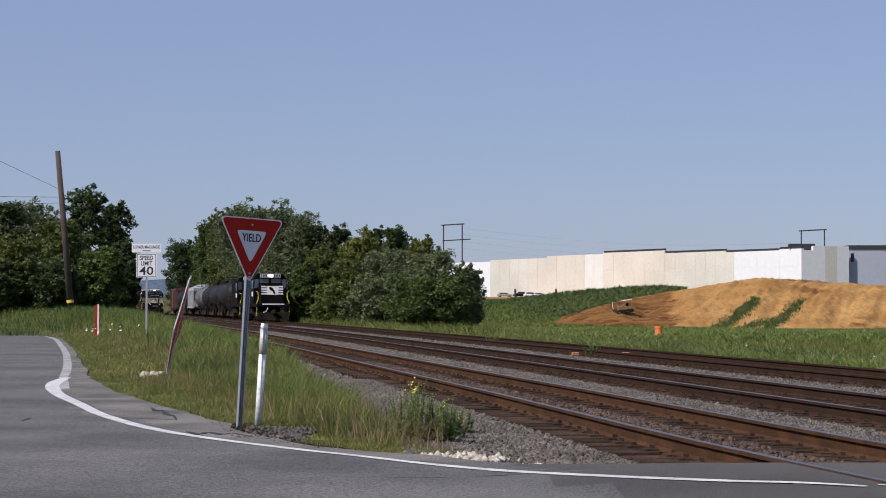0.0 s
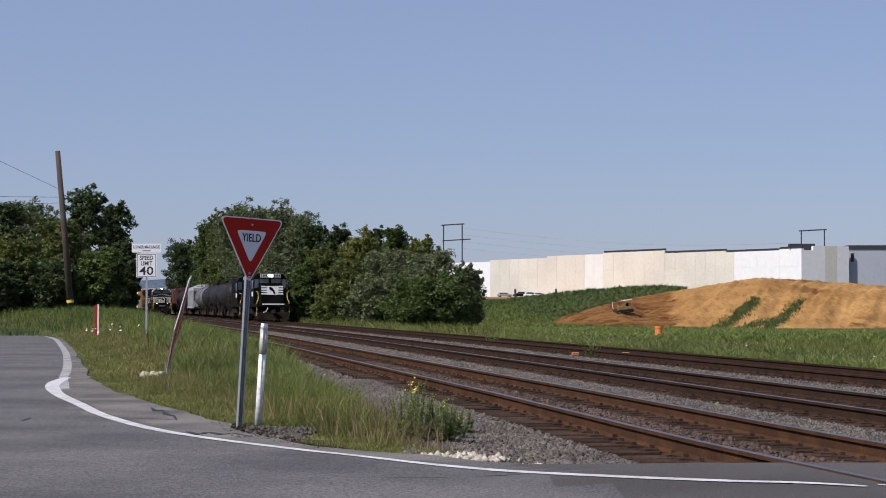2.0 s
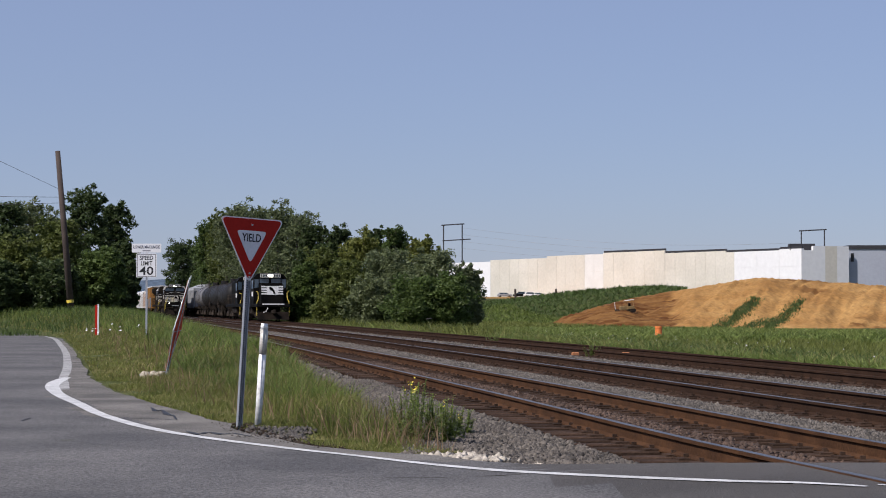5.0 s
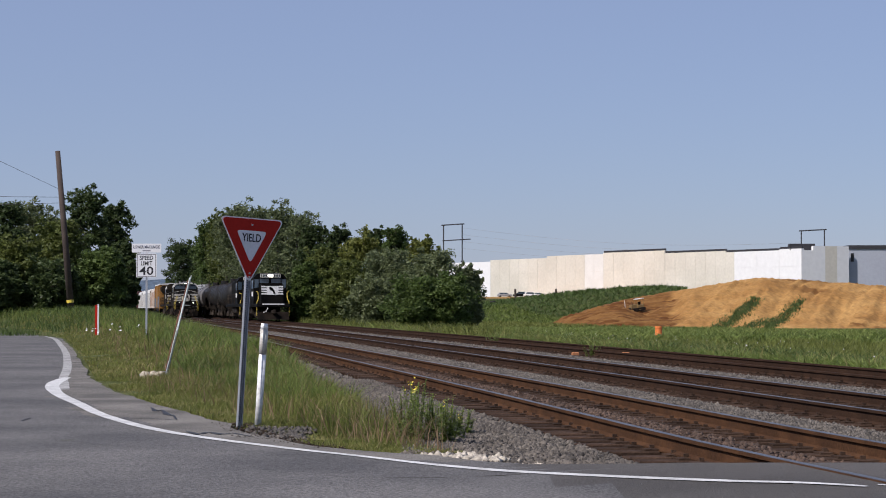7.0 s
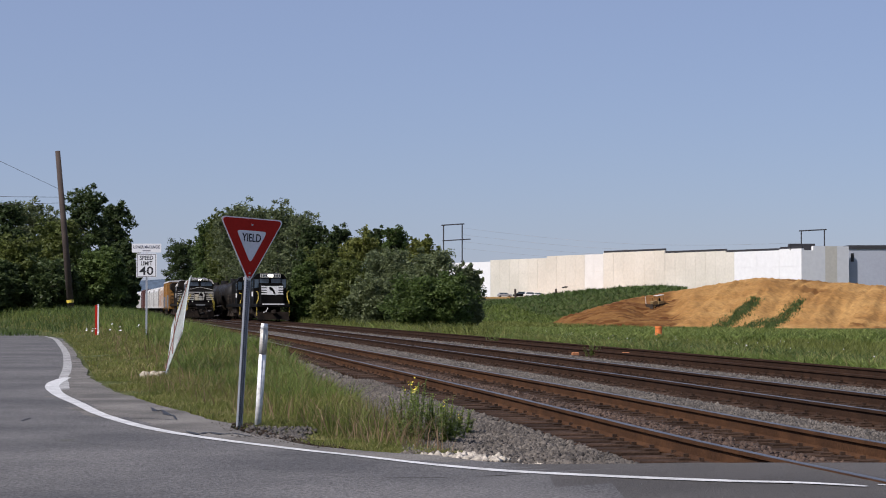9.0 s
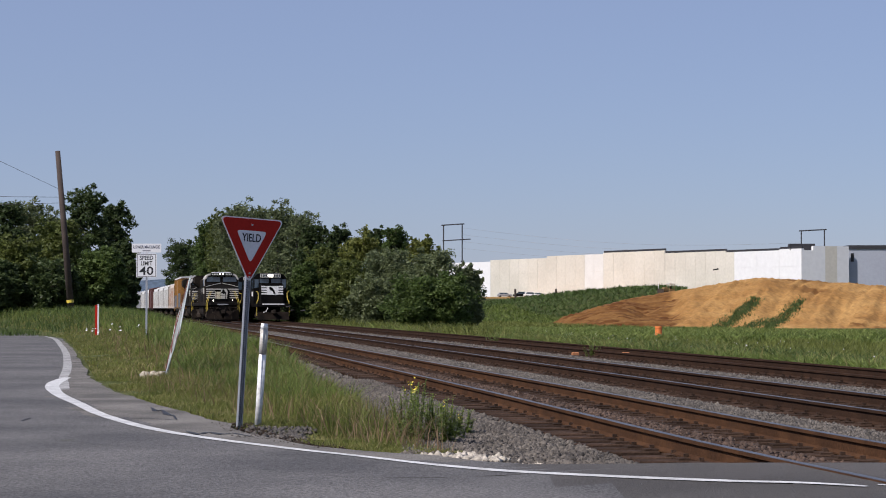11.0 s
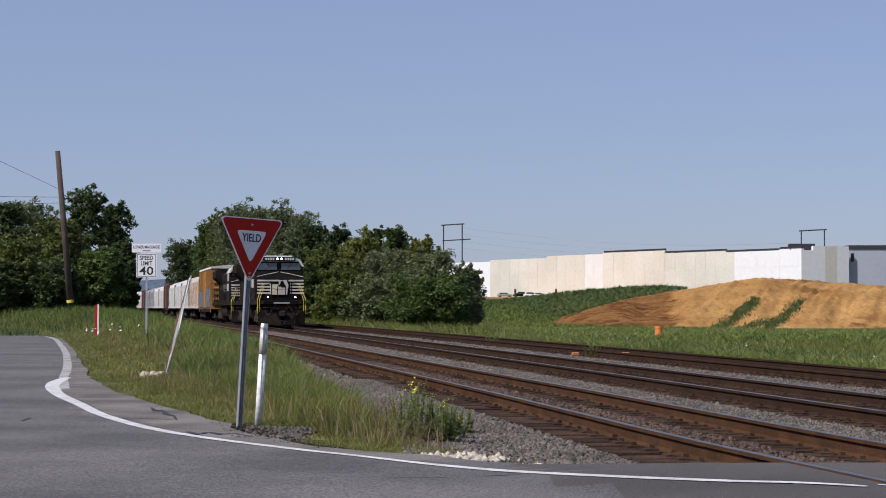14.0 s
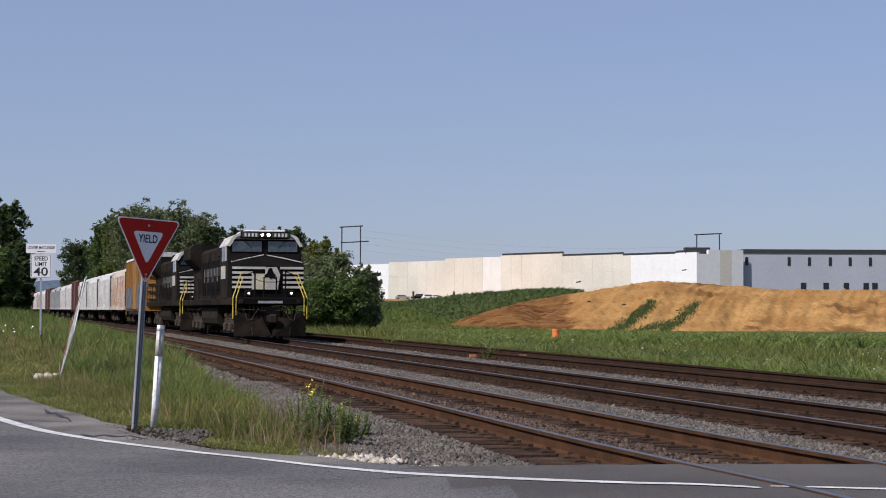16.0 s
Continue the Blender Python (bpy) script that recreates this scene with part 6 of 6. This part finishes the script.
blades("field_weeds", scatter(16000, 68, 250, 335, lambda y: (30, 75), 1.0, 0.05), 0.7, 0.09, M_grass, 41, "pale grass at the foot of the bank", 0.9, "weeds")
blades("field_weeds", scatter(22000, 71, 34, 125, lambda y: (16.0, 26), 1.0, 0.6), 0.42, 0.018, M_pale, 46, "pale yellow-green weeds in clumps beyond the siding", 1.5, "weeds")
blades("field_weeds", scatter(12000, 72, 110, 255, lambda y: (15.8, 80), 1.0, 0.12), 0.6, 0.06, M_pale, 47, "pale yellow-green weeds in clumps beyond the siding", 1.3, "weeds")
rnd = random.Random(3)
upper, lower = [], []
for _ in range(52000):
    y = rnd.uniform(322, 415)
    x = rnd.uniform(-4, 58)
    s = x / y * 3200 + 784
    if s < 1215 and bank_z(x, y) > ground_z(x, y) - 0.2:
        p = (x, y, bank_z(x, y) - 0.1)
        k = (y - 322) / 55 + 0.35 * noise.noise((x * 0.12, y * 0.05, 6)) + min(0.0, (s - 1000) / 300)
        (upper if k > 0.28 else lower).append(p)
blades("bank_weeds", upper, 0.42, 0.09, M_bank, 21, "dense green weeds covering the bank", 1.3, "weeds")
blades("bank_weeds", upper[::9], 0.8, 0.16, M_leaf, 42, "taller dark weeds in clumps on the bank", 1.0, "weeds")
blades("bank_weeds", lower, 0.6, 0.09, M_weed, 43, "lighter grass on the lower bank", 1.1, "weeds")

# green strips on the flank of the heap
pts = []
for _ in range(9000):
    k = rnd.choice((0, 0, 0, 1, 1, 2))
    f = rnd.random()
    px = (1262 + 78 * f, 1355 + 62 * f, 1300 + 70 * f)[k] + rnd.gauss(0, 4 + 16 * f * (1 - f))
    y = (266 + 21 * f, 267 + 21 * f, 265 + 12 * f)[k] + rnd.gauss(0, 1.2)
    x = (px - 784) / 3200 * y
    pts.append((x, y, heap_z(x, y) - 0.1))
blades("heap_weeds", pts, 0.45, 0.05, M_bank, 22, "strips of weeds growing up the clay heap", 0.6, "weeds")


def stones(name, n, seed, y0, y1, u_of, size, material, label, zf, power=1.0, on_bed=False):
    rng = np.random.default_rng(seed)
    y = y0 + (y1 - y0) * rng.random(n) ** power
    lim = np.array([u_of(v) for v in y])
    u = lim[:, 0] + (lim[:, 1] - lim[:, 0]) * rng.random(n)
    x = np.array([track_x(a, b) if a > 7 or on_bed else a - 0.165 * b - bend(b) for a, b in zip(u, y)])
    z = np.array([zf(a, b) for a, b in zip(u, y)])
    o = np.array([[1, 0, 0], [0, 1, 0], [-1, 0, 0], [0, -1, 0], [0, 0, 1], [0, 0, -1]], float)
    tri = np.array([[0, 1, 4], [1, 2, 4], [2, 3, 4], [3, 0, 4], [1, 0, 5], [2, 1, 5], [3, 2, 5], [0, 3, 5]])
    q = o[None] * rng.uniform(0.5, 1.2, (n, 6, 1)) + rng.normal(0, 0.22, (n, 6, 3))
    s = size * rng.uniform(0.5, 1.25, (n, 1, 1))
    a = rng.uniform(0, 6.28, n)
    c, sn = np.cos(a)[:, None], np.sin(a)[:, None]
    qx, qy, qz = q[..., 0] * c - q[..., 1] * sn, q[..., 0] * sn + q[..., 1] * c, q[..., 2] * 0.75
    v = np.stack([qx, qy, qz], -1) * s + np.stack([x, y, z], 1)[:, None, :]
    f = (np.arange(n)[:, None, None] * 6 + tri[None]).reshape(-1, 3)
    return tagged(from_arrays(name, v.reshape(-1, 3), f, material), label, "gravel", kind="stuff")


BL = "grey crushed stone ballast"
flat = lambda u, y: -0.185
left_z = lambda u, y: max(-0.19, ground_z(u - 0.165 * y - bend(y), y) + 0.02)
stones("ballast_gravel", 25000, 31, 14.0, 34, lambda y: (gravel_u(y) - 0.1, 4.3), 0.037, M_stone, BL, left_z)
stones("ballast_gravel", 8000, 32, 34, 75, lambda y: (gravel_u(y), 4.0), 0.06, M_stone, BL, left_z)
stones("ballast_gravel", 21000, 33, 14.0, 40, lambda y: (6.95, 7.9), 0.037, M_stone, BL, lambda u, y: -0.17)
stones("ballast_gravel", 12000, 34, 38, 100, lambda y: (6.9, 7.8), 0.06, M_stone, BL, lambda u, y: -0.17)
stones("ballast_gravel", 22000, 35, 18, 60, lambda y: (10.4, 12.05), 0.042, M_stone, BL, flat)
stones("ballast_gravel", 9000, 36, 55, 130, lambda y: (10.45, 12.0), 0.075, M_stone, BL, flat)
stones("ballast_gravel", 5000, 37, 28, 90, lambda y: (14.6, 15.4), 0.06, M_stone, BL, lambda u, y: -0.25)
M_stone_rust = mat("rusty_ballast", (0.085, 0.054, 0.038), 0.95, dark=(0.036, 0.023, 0.017), scale=1.2, per=0.45, island=True)
RL = "rust-stained ballast between the ties"
for i, off in enumerate((NEAR, MID, FAR)):
    stones("ballast_gravel", 15000, 40 + i, (14.0, 17, 25)[i], (45, 60, 80)[i], lambda y, off=off: (off - 1.25, off + 1.25), 0.04, M_stone if off == FAR else M_stone_rust, RL, lambda u, y, off=off: -0.178 - 0.07 * sstep(0.3, 0.62, abs(u - off)), on_bed=True)
edge_u = lambda y: edge_x(y) + 0.165 * y
stones("rubble", 110, 50, 15.35, 16.05, lambda y: (edge_u(y) + 0.02, edge_u(y) + 0.5), 0.05, M_stone_white, "pale limestone rubble at the road edge", lambda u, y: -0.13)
stones("rubble", 150, 51, 14.35, 14.85, lambda y: (edge_u(y) + 0.02, edge_u(y) + 0.22), 0.028, M_stone_white, "pale limestone rubble at the road edge", lambda u, y: -0.12)
stones("rubble", 700, 52, 16.8, 20.6, lambda y: (edge_x(y) + 0.165 * y - 0.15, edge_x(y) + 0.165 * y + 0.3), 0.02, M_ballast, "broken asphalt crumbs along the road edge", lambda u, y: -0.14)

stones("rubble", 420, 53, 17.7, 20.1, lambda y: (-2.15 + 0.165 * y, -1.35 + 0.165 * y), 0.028, M_stone, "grey gravel round the foot of the posts", lambda u, y: -0.15)
stones("rubble", 200, 54, 17.9, 19.9, lambda y: (-2.1 + 0.165 * y, -1.45 + 0.165 * y), 0.045, M_asphalt_new, "broken dark asphalt lumps round the foot of the posts", lambda u, y: -0.15)

# white umbels among the grass
pts = [p for p in scatter(14, 61, 62, 74, lambda y: (verge_u(y)[0] + 0.3, verge_u(y)[0] + 2.5))] + [p for p in scatter(240, 62, 38, 140, lambda y: (17.0, 32))]
V, F = [], []
for i, p in enumerate(pts):
    r, z = rnd.uniform(0.014, 0.03) * (1.5 if i < 14 else 1), rnd.uniform(0.3, 0.55)
    c = len(V)
    V += [(p[0] + r * math.cos(a), p[1] + r * math.sin(a) * 0.8, p[2] + z + 0.6 * r * math.sin(a)) for a in (0, 1.57, 3.14, 4.71)]
    F.append((c, c + 1, c + 2, c + 3))
tagged(from_arrays("wild_flowers", np.array(V), np.array(F), M_white), "white wild flower heads among the weeds", "flowers", kind="stuff")


def herb(x, y, height, spread, seed, label, flowers=True, stems=18, leaves=70, name="flowering_weed"):
    """Bushy weed: stems with leaves, yellow flowers at the tips."""
    rng = np.random.default_rng(seed)
    t = empty(name, Matrix.Translation((x, y, max(ground_z(x, y), -0.24))), label, "plant")
    bm = bmesh.new()
    LV, FV = [], []
    for k in range(stems):
        a, r = rng.uniform(0, 6.28), spread * rng.uniform(0.1, 1.0)
        h = height * rng.uniform(0.55, 1.0)
        tip = Vector((r * math.cos(a), r * math.sin(a), h))
        base = Vector((tip.x * 0.35, tip.y * 0.35, -0.05))
        rod(bm, base, tip, 0.006, 0.003, 4)
        for j in range(leaves):
            f = rng.uniform(0.12, 1)
            p = base.lerp(tip, f)
            d = Vector(rng.normal(size=3)).normalized()
            d.z = abs(d.z) * 0.4
            s = 0.095 * (1.15 - f * 0.6) * rng.uniform(0.6, 1.2)
            side = d.cross(Vector((0, 0, 1))).normalized() * s * 0.2
            LV += [p, p + d * s * 0.5 + side, p + d * s, p + d * s * 0.5 - side]
        if flowers and k % 3 == 0:
            for j in range(5):
                p = tip + Vector(rng.normal(size=3)) * 0.025
                q = Vector(rng.normal(size=3)).normalized() * 0.016
                w = q.orthogonal().normalized() * 0.016
                FV += [p - q * 0.8, p + w * 0.8, p + q * 0.8, p - w * 0.8]
    tagged(part("stalk_growth", bm, M_weed, t), kind="stuff")
    lf = from_arrays("leaves", np.array(LV), np.arange(len(LV)).reshape(-1, 4), M_herb)
    lf.parent = t
    lf["kind"] = "stuff"
    if FV:
        fl = from_arrays("flower_heads", np.array(FV), np.arange(len(FV)).reshape(-1, 4), M_petal)
        fl.parent = t
        fl["kind"] = "stuff"
    return t


M_herb = leafy("herb_leaves", (0.215, 0.265, 0.08), (0.13, 0.18, 0.05), per=0.4)
M_petal = mat("yellow_petals", (0.70, 0.55, 0.06), 0.6, dark=(0.5, 0.42, 0.08))
for i, (px, py, h, s) in enumerate([(737, 776, 0.66, 0.13), (760, 788, 0.5, 0.15), (786, 790, 0.5, 0.14), (806, 778, 0.4, 0.12), (713, 762, 0.45, 0.13), (726, 786, 0.34, 0.16), (822, 768, 0.3, 0.09), (772, 772, 0.42, 0.12)]):
    y = 3200 * 1.36 / (py - 545)
    herb((px - 784) / 3200 * y, y, h, s * 1.6, 70 + i, "bushy green weed with small yellow flowers", i in (0, 3), 13, 36)
herb((1047 - 784) / 3200 * 50, 50, 0.42, 0.3, 80, "low green weed beside the siding", False, 18, 70)
herb((870 - 784) / 3200 * 66, 66, 0.4, 0.3, 81, "low green weed beside the siding", False)

# tar seams and cracks
M_tar = mat("tar_seam", (0.022, 0.022, 0.023), 0.6)


def crack(pts, w, label="dark tar-filled crack in the asphalt"):
    P = []
    for px, py in pts:
        y = 3200 * 1.3 / (py - 545)
        P.append(((px - 784) / 3200 * y, y))
    ribbon("road_crack", P, w if isinstance(w, list) else [w] * len(P), M_tar, 0.005, label)


crack([(105, 778), (190, 788), (300, 793), (430, 799), (560, 806)], 0.012)
crack([(268, 721), (276, 728), (288, 726), (296, 734), (308, 736), (313, 743)], [0.02, 0.08, 0.03, 0.09, 0.03, 0.02])
crack([(220, 740), (260, 741), (310, 743)], 0.03)
crack([(332, 764), (352, 769), (370, 765), (392, 769), (415, 767), (445, 773)], [0.03, 0.1, 0.06, 0.11, 0.05, 0.02])
crack([(40, 745), (55, 740)], 0.03)
crack([(460, 830), (490, 832)], 0.02)

# ties: the stretch nearest the crossing piece by piece, the rest joined
tie_me = tie_mesh()
for parent, off, y_first, count in ((track_near, NEAR, 14.15, 152), (track_mid, MID, 17.0, 175), (track_far, FAR, 25.0, 175)):
    rnd = random.Random(int(off * 10))
    y = y_first
    for k in range(count):
        share("tie", tie_me, parent, pose(track_x(off, y) + rnd.uniform(-0.05, 0.05), y, rnd.uniform(-0.012, 0.006), 0, 0, math.degrees(math.atan(-slope_x(y))) + rnd.uniform(-1.2, 1.2)))
        y += 0.49 + rnd.uniform(-0.03, 0.03)
    bm = bmesh.new()
    while y < 190:
        bx(bm, -1.3, 1.3, -0.115, 0.115, -0.36, -0.168, 0, pose(track_x(off, y), y, 0, 0, 0, math.degrees(math.atan(-slope_x(y)))))
        y += 0.5
    tagged(part("tie_run", bm, M_tie, parent), kind="stuff")


def motions():
    run_train()
    run_things()


motions()
